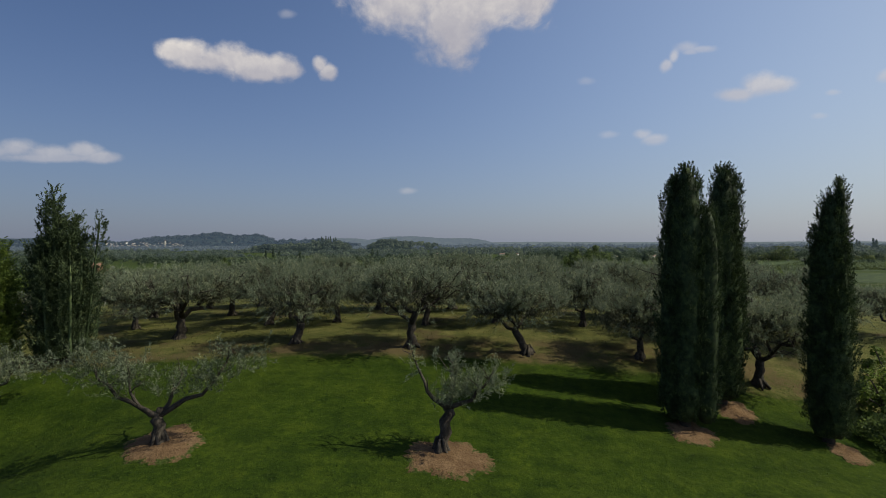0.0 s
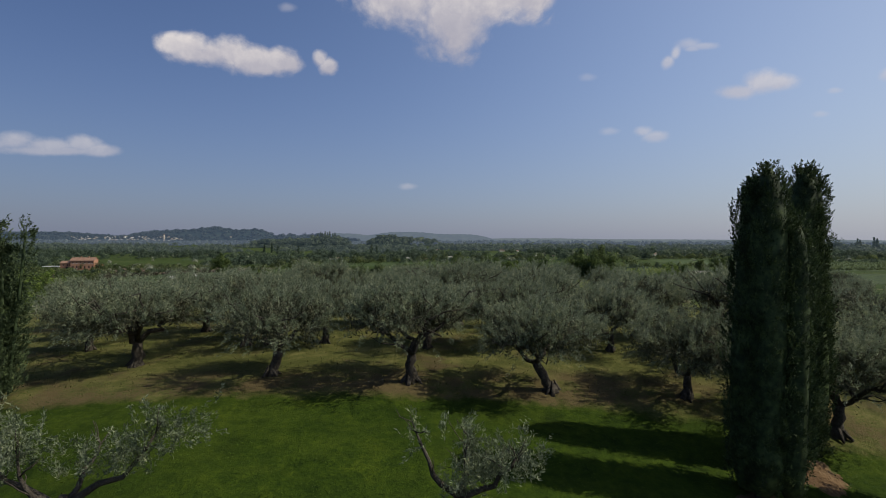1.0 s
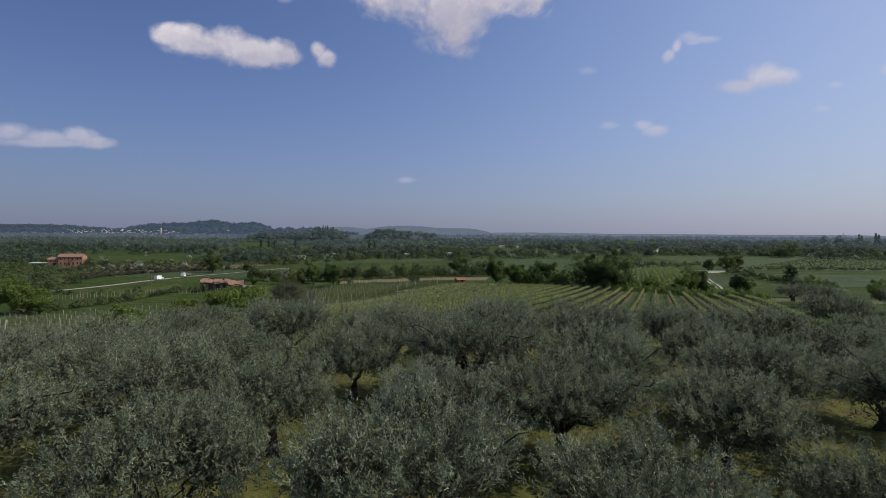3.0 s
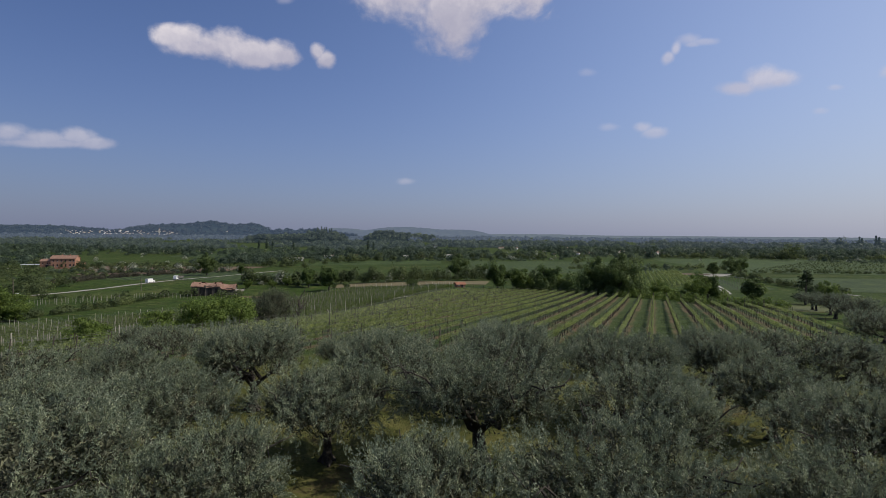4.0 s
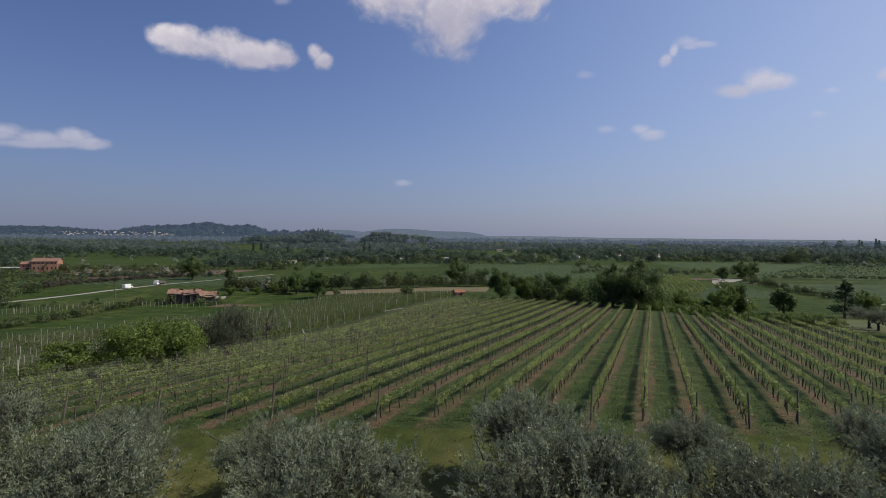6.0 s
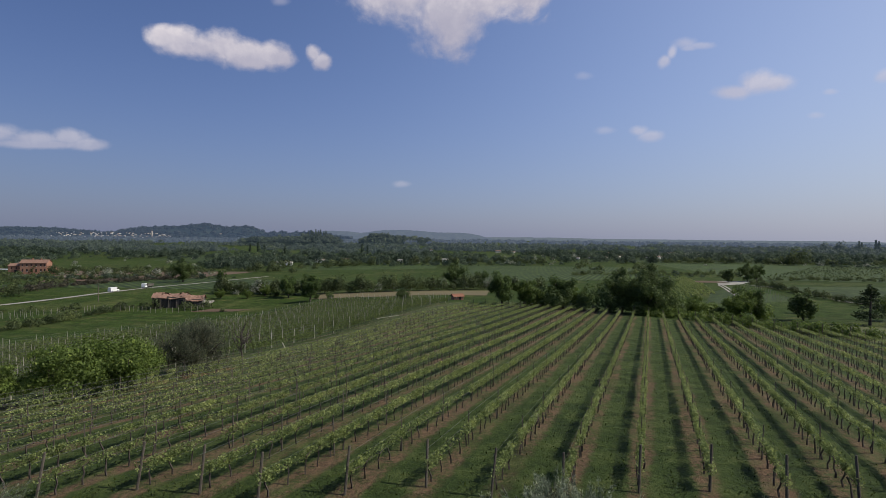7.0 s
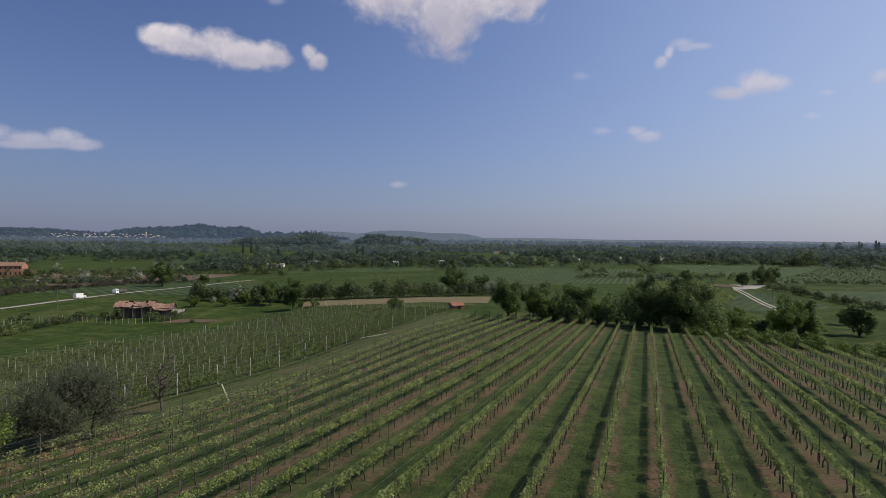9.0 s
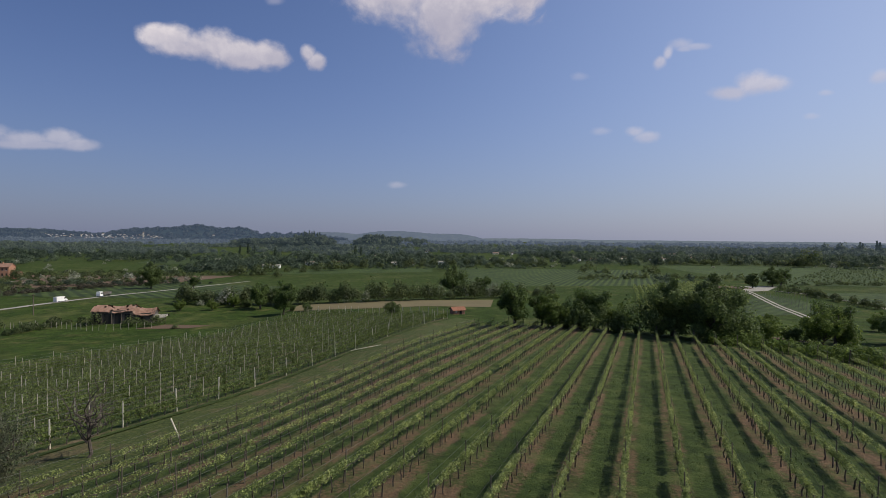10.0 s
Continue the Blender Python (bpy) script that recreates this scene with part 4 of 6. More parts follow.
def vine_row(p, y0, y1, seed, post, end, gap, per_m, wires, label, group, leaf=0.09, low=0.82, high=1.15, every=0.95, twist=0.07, singly=True, RD=RD, ROW_AZ=ROW_AZ, leaves=MAT_VINE):
    """One trellised row: posts, wires, a line of vine stems and their young leaves."""
    rng, RP = np.random.default_rng(seed), (RD[1], -RD[0])
    x0 = (p + RD[0] * y0) / RD[1]
    base = np.array([x0, y0])
    length = (y1 - y0) / RD[1]
    ob = thing("vine_row", Matrix.Translation((x0, y0, gz(x0, y0))), label, "vine row", group)
    z_at = lambda s, off=0.0: ground(base[0] + RD[0] * s + RP[0] * off, base[1] + RD[1] * s + RP[1] * off) - gz(x0, y0)
    n = int(length / gap) + 1
    for k in range(n + 1):
        s = min(k * gap + (rng.uniform(-0.25, 0.25) if 0 < k < n else 0), length)
        q = rng.normal(0, 1.3, 2)
        lean = -9 if k == 0 else (9 if k == n else q[0])
        m = Matrix.Translation((RD[0] * s, RD[1] * s, float(z_at(s)))) @ Matrix.Rotation(radians(-ROW_AZ), 4, "Z") @ Matrix.Rotation(radians(lean), 4, "X") @ Matrix.Rotation(radians(q[1]), 4, "Y")
        part("post", end if k in (0, n) else post, ob, at=m)
    S = np.arange(0, length + 0.1, 6.0)
    for h in wires:
        V, F = [], []
        for s in S:
            z = float(z_at(s)) + h
            V += [(RD[0] * s, RD[1] * s, z - 0.006), (RD[0] * s, RD[1] * s, z + 0.006)]
        F = [(2 * k, 2 * k + 2, 2 * k + 3, 2 * k + 1) for k in range(len(S) - 1)]
        part("wire", mesh_of("wire", V, F, MAT_WIRE), ob)
    sv = np.arange(0.6, length - 0.4, every) + rng.uniform(-0.12, 0.12, len(np.arange(0.6, length - 0.4, every)))
    sv = sv[rng.uniform(0, 1, len(sv)) > 0.06]
    stems = []
    for s in sv:
        o, turn = rng.normal(0, 0.04), rng.uniform(-12, 12) + (180 if rng.uniform() < 0.5 else 0)
        m = Matrix.Translation((RD[0] * s + RP[0] * o, RD[1] * s + RP[1] * o, float(z_at(s)))) @ Matrix.Rotation(radians(turn - ROW_AZ), 4, "Z")
        if singly:
            part("vine", VINES[rng.integers(0, len(VINES))], ob, at=m)
        else:
            me = VINE_SHAPES[rng.integers(0, len(VINES))]
            stems.append(([tuple(m @ Vector(v)) for v in me[0]], me[1]))
    if stems:
        V, F = join(stems)
        part("vine_wood", mesh_of("vine_wood", V, F, MAT_TWIG), ob, kind="stuff")
    m = int(length * per_m)
    vigour = rng.uniform(0.15, 1.0, len(sv)) ** 1.2
    w = rng.choice(len(sv), m, p=vigour / vigour.sum())
    s = np.clip(sv[w] + rng.normal(0, 0.30, m), 0, length)
    off = rng.normal(0, twist, m)
    z = z_at(s, 0) + rng.uniform(low - 0.1, high, m) - 0.25 * np.abs(off)
    pos = np.stack([RD[0] * s + RP[0] * off, RD[1] * s + RP[1] * off, z], -1)
    V, F = leaf_geometry(pos, rng.normal(0, 1, (m, 3)) + (0, 0, 0.4), rng.uniform(0.7, 1.2, m) * leaf, rng.uniform(0.6, 1.0, m) * leaf, rng, True)
    part("foliage", mesh_of("vine_foliage", V, F, leaves), ob, "young yellow-green vine leaves", "stuff")
    return ob


for k in range(-11, 15):
    p = ROW_0 + PITCH * k
    y0, y1 = near_end(p) + 0.6 * math.sin(k * 1.7), far_end(p)
    dens = 210 if -40 < p < -6 else 100
    vine_row(p, y0, y1, 100 + k, POST_A, POST_END, 4.6, dens, (0.75, 1.15, 1.55), "trellised vine row with young yellow-green leaves and wooden posts", "young leaf vineyard")
for k in range(20):
    p = -62.2 - PITCH_B * k
    vine_row(p, near_end_b(p), far_end_b(p), 300 + k, POST_B_END if k == 0 else POST_B, POST_B_END, 4.9, 120, (0.8, 1.3, 1.75), "trellised vine row with tall pale posts and sparse leaves", "tall post vineyard", 0.14, 0.6, 1.25, 1.1, 0.14, singly=False, RD=RD_B, ROW_AZ=ROW_AZ_B, leaves=MAT_VINE_B)

# ---- trees round the vineyards ----
fruit = [broadleaf(41, 4.2, 6.5, MAT_BRIGHT, "low spreading fruit tree with fresh green leaves", 10000, 0.19, 0.14, bare=0.06, group="orchard trees", clumps=60),
         broadleaf(42, 3.2, 4.6, MAT_BRIGHT, "small fruit tree with yellow-green leaves", 4500, 0.18, 0.1, bare=0.2, group="orchard trees", clumps=40)]
plant(fruit, [(-25.9, 78.2, 1.12, 0), (-28.4, 75.6, 0.98, 0), (-36.5, 69.0, 1.0, 1), (-31.8, 73.2, 1.1, 1), (-27.0, 81.0, 0.8, 0)], 3)
bush = olive(43, 4.9, 6.6, -0.5, 4, 900, 42, 0.2, "low dense grey-green olive bush", "", lean=0.1, inner=16000, leaves=MAT_BUSH)
bush.matrix_basis = at(-24.2, 86.2, 40, 1.08)


def bare_tree(x, y, h, seed):
    rng = np.random.default_rng(seed)
    ob = thing("bare_tree", at(x, y), "leafless small tree with thin dark branches", "tree")
    wood = [tube(bend((0, 0, -0.2), (0.1, 0, h * 0.45), rng, 5, 0.08), [0.12, 0.10, 0.09, 0.08, 0.07], 6, 0.05, rng)]
    for k in range(22):
        s = np.array([0.1 * k / 22, 0, h * rng.uniform(0.15, 0.45)])
        a = rng.uniform(0, 6.28)
        e = s + np.array([math.cos(a) * h * 0.32, math.sin(a) * h * 0.32, h * rng.uniform(0.1, 0.55)]) * rng.uniform(0.5, 1)
        b = bend(s, e, rng, 5, 0.2)
        wood.append(tube(b, [0.05, 0.04, 0.03, 0.02, 0.012], 4))
        for j in range(4):
            q = b[rng.integers(1, 5)]
            wood.append(tube([q, q + rng.normal(0, 0.22, 3) + (0, 0, 0.3)], [0.018, 0.009], 3))
    V, F = join(wood)
    part("trunk", mesh_of("bare_trunk", V, F, MAT_TWIG), ob)


bare_tree(-22.4, 93.4, 6.2, 6)
soil_patch(-22.8, 83.8, 2.0, 6)
soil_patch(-21.2, 86.8, 1.5, 7)
soil_patch(-24.5, 81.2, 1.8, 8)

big = [broadleaf(51, 11.0, 11.0, MAT_DARKTREE, "big dark green broadleaved tree at the field edge", 11000, 0.4, 0.35, bare=0.06, clumps=44),
       broadleaf(52, 9.0, 8.5, MAT_BROAD, "green broadleaved tree with uneven crown", 9000, 0.36, 0.3, bare=0.14, clumps=34),
       broadleaf(53, 6.0, 7.5, MAT_DARKTREE, "low dark green bushy tree", 7000, 0.33, 0.2, bare=-0.05, clumps=44),
       broadleaf(54, 7.0, 6.5, MAT_BRIGHT, "light green young broadleaved tree", 6800, 0.3, 0.2, bare=0.02, clumps=44),
       broadleaf(55, 5.0, 5.0, MAT_DARKTREE, "dense dark round-headed tree", 4200, 0.36, 0.2, bare=0.08, clumps=46)]
plant(big, [(42.3, 135.5, 0.95, 0), (38.6, 140.0, 0.93, 0), (40.0, 133.8, 0.5, 2), (45.5, 134.0, 0.55, 2), (36.0, 139.5, 0.62, 2), (14.7, 150.0, 0.98, 1), (21.0, 148.5, 0.95, 3), (23.8, 149.0, 0.95, 2), (20.0, 151.5, 0.8, 1),
            (28.4, 148.5, 0.92, 1), (26.2, 146.5, 0.75, 2), (30.6, 142.5, 0.7, 2), (33.5, 141.5, 0.5, 2), (31.5, 146.0, 0.8, 3),
            (-10.0, 180.0, 1.2, 2), (-36.0, 201.0, 0.85, 2), (-41.5, 197.0, 0.95, 1), (-52.5, 210.0, 0.95, 1), (-46.0, 217.0, 0.95, 1), (-41.0, 203.5, 0.6, 2), (-62.0, 214.0, 0.7, 3), (-58.0, 214.0, 0.9, 2),
            (7.4, 242.0, 1.1, 0), (-2.0, 252.0, 0.8, 2), (19.0, 246.0, 0.85, 1), (23.0, 250.0, 0.8, 2),
            (63.0, 139.0, 1.05, 3), (59.8, 141.5, 0.85, 2), (67.0, 141.5, 0.9, 1), (69.0, 142.5, 0.85, 2), (78.5, 141.5, 1.25, 4), (52.0, 137.0, 0.7, 3), (55.5, 142.0, 0.62, 3), (92.0, 160.0, 0.7, 3), (98.0, 142.0, 0.9, 3),
            (-131.0, 290.0, 1.25, 0), (-112.0, 291.0, 0.75, 1), (-75.0, 207.0, 0.6, 3), (-66.0, 208.0, 0.55, 3), (-92.0, 190.0, 0.5, 2),
            (149.5, 284.6, 1.15, 4), (172.0, 297.0, 1.15, 1), (164.0, 292.0, 1.0, 0), (-92.0, 118.5, 1.35, 3), (-99.5, 119.0, 1.4, 3), (-88.5, 120.0, 0.9, 3), (-107.0, 121.0, 1.4, 3), (-48.0, 60.0, 0.62, 3), (-34.0, 33.0, 0.85, 3), (-39.0, 36.0, 0.9, 1), (-31.0, 30.0, 0.6, 3),
            (100.0, 125.0, 0.8, 3), (85.0, 122.0, 0.6, 3), (92.0, 116.0, 0.7, 3)], 8)


def cedar(x, y, h, seed):
    rng = np.random.default_rng(seed)
    ob = thing("conifer", at(x, y), "dark conifer with level spreading branches", "conifer tree")
    V, F = tube([(0, 0, -0.3), (0, 0, h * 0.5), (0, 0, h)], [0.28, 0.16, 0.03], 7)
    part("trunk", mesh_of("conifer_trunk", V, F, MAT_TWIG), ob)
    pos, way = [], []
    for k in range(60):
        s = rng.uniform(0.12, 1.0)
        a, L = rng.uniform(0, 6.28), h * 0.42 * (1.05 - s) * rng.uniform(0.7, 1.15) + 0.3
        q = np.array([math.cos(a), math.sin(a), 0.05])
        t = rng.uniform(0.1, 1, 60)
        pos.append(np.array([0, 0, h * s]) + q * (t * L)[:, None] + rng.normal(0, 0.16, (60, 3)))
        way.append(np.tile(q, (60, 1)) + rng.normal(0, 0.5, (60, 3)))
    n = 3600
    V, F = leaf_geometry(np.concatenate(pos), np.concatenate(way), rng.uniform(0.25, 0.5, n), rng.uniform(0.1, 0.2, n), rng)
    part("crown", mesh_of("conifer_crown", V, F, MAT_CYPRESS), ob)


cedar(86.0, 134.0, 8.0, 8)


# ---- fields, tracks and road ----
def edge_x(p, y, d):
    return (p + d[0] * y) / d[1]


field("grass_track", [(edge_x(-61.0, 60, RD_B), 60), (edge_x(-55.7, 56, RD), 56), (edge_x(-55.7, 158, RD), 158), (edge_x(-61.0, 168, RD_B), 168)], MAT_TRACK, "rough grass track with brown patches between vineyards", 0.05, 40)
field("field_1", [(-215, 255), (-62, 232), (-72, 300), (-150, 330)], MAT_ROWS_C, "green meadow beside the valley road")
field("field_3", [(-43, 203), (16, 197), (20, 222), (-42, 215)], MAT_PALE_FIELD, "pale dry grass strip behind the vineyard")
field("field_4", [(-205, 292), (-146, 318), (-135, 405), (-285, 412)], MAT_BARE_FIELD, "brown ploughed ground with scattered bushes")
field("field_5", [(-320, 590), (-110, 545), (-125, 690), (-370, 735)], MAT_ROWS_C, "light green crop field in the valley")
field("field_6", [(20, 290), (135, 300), (185, 470), (10, 500)], MAT_ROWS_A, "wide green field in the plain")
field("field_7", [(185, 305), (420, 260), (560, 560), (230, 560)], MAT_ROWS_B, "wide bright green field in the plain")
field("field_8", [(160, 575), (560, 585), (640, 720), (170, 740)], MAT_ROWS_C, "long green field beyond a hedge")
field("field_9", [(84, 190), (130, 205), (132, 255), (108, 228)], MAT_ROWS_C, "grass beside a gravel track")
field("field_10", [(138, 196), (300, 150), (330, 250), (152, 258)], MAT_ROWS_C, "green field beside a hedge")
field("field_11", [(-120, 420), (0, 440), (0, 500), (-120, 500)], MAT_ROWS_B, "green field beyond the hedgerow")
field("field_15", [(-72, 180), (-60, 181), (-56, 185), (-68, 186)], MAT_BARE_FIELD, "red-brown bare earth beside a barn", 0.08)
field("field_13", [(50, 145), (63, 139), (67, 144), (53, 151)], MAT_BARE_FIELD, "red-brown bare ground among saplings", 0.06)
field("field_12", [(52, 100), (88, 88), (122, 120), (76, 132)], MAT_MOWN, "pale mown grass under olives")
strip("valley_road", [(-178, 120), (-154, 160), (-139, 185), (-129, 205), (-124, 227), (-121, 248), (-119, 268), (-115, 300), (-105, 340)], 2.6, MAT_GRAVEL, "narrow pale road across the valley", "road", 0.12)
for k, d in ((1, -0.9), (3, 0.9)):
    strip("gravel_track_%d" % k, [(92 + d, 175), (104.6 + d, 198), (107 + d, 204), (117 + d, 228), (128.6 + d, 254), (133 + d, 264)], 0.8, MAT_GRAVEL, "white gravel wheel rut of a farm track", "track", 0.12)
field("gravel_track_2", [(131, 262), (145, 268), (168, 294), (150, 296)], MAT_GRAVEL, "white gravel yard by two trees", 0.1)
strip("gravel_track_4", [(147, 268), (150, 250), (147, 225), (139, 198), (131, 170)], 1.6, MAT_GRAVEL, "pale path beside a clipped hedge", "track", 0.12)
field("field_14", [(128, 284), (146, 278), (150, 292), (134, 300)], MAT_BARE_FIELD, "brown bare ground beside a gravel yard", 0.14)
strip("field_track", [(-330, 372), (-262, 352), (-215, 330)], 3.0, MAT_GRAVEL, "pale farm track to the house", "track", 0.12)


# ---- woods and hedges ----
def wood(name, centres, radius, height, mat, label, category, per=46, seed=1, flat=1.0, base=ground):
    """Many trees seen far off, each a ragged clump of leaf sprays on the land."""
    rng, per = np.random.default_rng(seed), int(per * (3.2 if radius < 4.7 else 2.2 if radius < 7 else 1.6))
    C = np.asarray(centres, float)
    n = len(C)
    k = rng.uniform(0.45, 1.45, n)
    r = k ** 0.8 * radius
    h = k * rng.uniform(0.75, 1.2, n) * height
    z = base(C[:, 0], C[:, 1])
    q = unit(rng.standard_normal((n, per, 3)))
    q[..., 2] = np.abs(q[..., 2]) * 1.6 - 0.75
    lobe = 1 + 0.22 * np.sin(q[..., :1] * 4.0 + rng.uniform(0, 6.28, (n, 1, 1))) * np.cos(q[..., 1:2] * 5.0 + rng.uniform(0, 6.28, (n, 1, 1)))
    rad = rng.uniform(0.5, 1.0, (n, per, 1)) * lobe
    P = np.concatenate([C, (z + h * 0.48)[:, None]], 1)[:, None] + q * rad * np.stack([r, r, h * 0.52], -1)[:, None]
    P[..., 2] = np.maximum(P[..., 2], z[:, None] + 0.1)
    size = np.repeat(r * 0.66 * (18.0 / per) ** 0.5, per) * rng.uniform(0.5, 1.2, n * per)
    out = unit(q + (0, 0, 0.25)).reshape(-1, 3) + rng.normal(0, 0.38, (n * per, 3))
    V, F = leaf_geometry(P.reshape(-1, 3), np.cross(out, rng.standard_normal((n * per, 3))), size, size * flat, rng, True, out)
    return tagged(new(name, mesh_of(name, V, F, mat)), label, category, kind="stuff")


def along(line, gap, jitter, seed):
    rng, out = np.random.default_rng(seed), []
    for (ax, ay), (bx, by) in zip(line, line[1:]):
        L = math.hypot(bx - ax, by - ay)
        for k in range(int(L / gap)):
            t = (k + rng.uniform(0, 1)) * gap / L
            out.append((ax + (bx - ax) * t + rng.normal(0, jitter), ay + (by - ay) * t + rng.normal(0, jitter)))
    return out


def scatter(n, y0, y1, seed, keep, side=1.0):
    """Places over a wedge of country, kept where a slow noise is high."""
    rng, out = np.random.default_rng(seed), []
    while len(out) < n:
        y = math.sqrt(rng.uniform(y0 * y0, y1 * y1))
        x = rng.uniform(-side, side) * y
        if noise.noise(Vector((x * 0.006, y * 0.0028, seed))) > keep:
            out.append((x, y))
    return out


MAT_WOOD_1 = leafy("hedge_leaf", (0.065, 0.088, 0.036), (0.155, 0.19, 0.075), 0.48, coarse=0.05)
# bluer copy of the hedge leaf, thin distance haze put into its base colour
MAT_WOOD_2 = leafy("haze_tinted_leaf", (0.06, 0.088, 0.06), (0.125, 0.165, 0.108), 0.48, coarse=0.025)
# these two farther leaf copies emit a blue-grey glow, painted haze
MAT_WOOD_3 = leafy("far_wood_haze_glow", (0.05, 0.066, 0.034), (0.14, 0.165, 0.08), 0.3, coarse=0.02, haze=(0.026, 0.037, 0.052))
MAT_WOOD_4 = leafy("distant_wood_haze_glow", (0.03, 0.038, 0.026), (0.075, 0.088, 0.056), 0.25, coarse=0.01, haze=(0.085, 0.11, 0.165))

hedge = along([(-84, 221), (-59, 220), (-40, 219), (-18, 219), (2, 222), (24, 232), (40, 225)], 0.95, 1.5, 1)
wood("hedgerow_1", hedge, 2.3, 5.4, MAT_WOOD_1, "mixed green hedgerow along a dry grass strip", "hedge", 60, 1)
wood("hedgerow_2", [p for k, p in enumerate(hedge) if k % 7 == 2], 1.7, 4.8, MAT_BLOSSOM, "hedge shrubs in white blossom", "blossom", 60, 2)
wood("hedgerow_3", along([(-70, 216), (-62, 222), (-84, 226)], 2.0, 1.5, 3), 2.4, 4.5, MAT_BLOSSOM, "white flowering thorn bushes", "blossom", 60, 3)
wood("hedgerow_22", along([(19.5, 150), (24, 148.5), (31, 143.5), (37, 140.5), (44, 134), (48.5, 132.5)], 0.75, 0.9, 61), 1.7, 4.4, MAT_DARKTREE, "dense dark brush under field-edge trees", "hedge", 90, 61)
wood("hedgerow_4", along([(150, 266), (138, 200), (128, 172)], 1.6, 0.7, 4), 1.6, 2.6, MAT_WOOD_1, "dark clipped hedge along a field", "hedge", 50, 4)
wood("hedgerow_5", along([(176, 306), (260, 300), (400, 262)], 2.2, 0.8, 5), 1.6, 2.4, MAT_WOOD_1, "dark low hedge between fields", "hedge", 40, 5)
wood("hedgerow_6", along([(85, 345), (136, 356), (200, 335)], 2.5, 1.2, 6), 2.2, 3.6, MAT_WOOD_1, "dark hedge behind a vineyard", "hedge", 50, 6)
wood("hedgerow_7", along([(-135, 400), (-70, 500), (40, 540), (110, 520)], 4.5, 5.0, 7), 4.0, 7.0, MAT_WOOD_1, "row of mixed trees across the fields", "trees", 60, 7)
wood("hedgerow_8", along([(-262, 392), (-200, 400), (-135, 410), (-100, 380)], 4.0, 3.0, 8), 2.6, 4.0, MAT_WOOD_1, "bushes along a ploughed field", "shrubs", 50, 8)
wood("hedgerow_9", along([(-235, 312), (-175, 312), (-120, 322)], 2.2, 1.5, 9), 2.0, 2.6, MAT_WOOD_2, "low dark hedge below ploughed ground", "hedge", 46, 9)
wood("orchard_shrubs", along([(-240, 345), (-130, 352)], 7.0, 1.5, 10) + along([(-245, 365), (-135, 372)], 7.0, 1.5, 11), 1.5, 2.4, MAT_BLOSSOM, "scattered orchard bushes on brown ground", "shrubs", 40, 10)
wood("hedgerow_10", along([(-160, 178), (-115, 176), (-88, 186), (-60, 182)], 3.2, 1.2, 12), 1.5, 2.2, MAT_WOOD_1, "straggling hedge below the meadow", "hedge", 46, 12)
wood("hedgerow_11", along([(-150, 215), (-180, 190), (-200, 170)], 5.0, 3.0, 13), 2.5, 4.0, MAT_WOOD_1, "roadside bushes and small trees", "shrubs", 50, 13)
wood("hedgerow_12", along([(-330, 400), (-295, 385), (-245, 350)], 5.0, 4.0, 14), 3.4, 6.0, MAT_WOOD_1, "garden trees round a farmhouse", "trees", 56, 14)
wood("hedgerow_13", along([(230, 565), (330, 560), (420, 545), (560, 570)], 6.0, 2.5, 15), 4.5, 7.0, MAT_WOOD_1, "tree belt along a field", "trees", 56, 15)
wood("hedgerow_14", along([(360, 540), (392, 548)], 4.0, 4.0, 16), 6.5, 14.0, MAT_WOOD_1, "clump of tall field trees", "trees", 70, 16)
wood("hedgerow_15", along([(170, 745), (420, 790), (640, 730)], 7.0, 8.0, 17), 6.0, 9.0, MAT_WOOD_2, "far belt of trees on the plain", "trees", 50, 17)
wood("hedgerow_16", along([(170, 735), (420, 775)], 16.0, 5.0, 18), 5.0, 6.0, MAT_BLOSSOM, "flowering trees in a far belt", "blossom", 40, 18)
wood("hedgerow_17", [(112, 420), (118, 424), (126, 410), (30, 470), (48, 478), (-20, 520), (140, 372), (146, 376), (95, 520), (104, 522), (205, 560)], 4.5, 8.5, MAT_WOOD_1, "single trees scattered over fields", "trees", 70, 19)
valley_wood = scatter(1300, 540, 1000, 21, -0.02)
wood("woodland_1", [p for p in valley_wood if p[1] < 800], 5.5, 8.5, MAT_WOOD_2, "patches of woodland in the valley", "woodland", 64, 21)
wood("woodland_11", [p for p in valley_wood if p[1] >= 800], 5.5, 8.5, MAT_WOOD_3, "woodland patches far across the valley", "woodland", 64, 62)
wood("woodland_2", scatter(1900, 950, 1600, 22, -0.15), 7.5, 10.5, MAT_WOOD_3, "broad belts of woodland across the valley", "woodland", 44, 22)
wood("woodland_3", scatter(1900, 1600, 3000, 23, -0.35), 13.0, 14.0, MAT_WOOD_4, "distant woodland with haze painted in as glow", "woodland", 26, 23)
wood("woodland_4", [p for p in scatter(900, 330, 640, 24, 0.0) if (p[0] < -150 and (p[1] > 415 or p[0] < -300)) or (p[0] < 120 and p[1] > 545)], 4.4, 6.5, MAT_WOOD_2, "scattered trees and thickets in the valley", "trees", 56, 24)


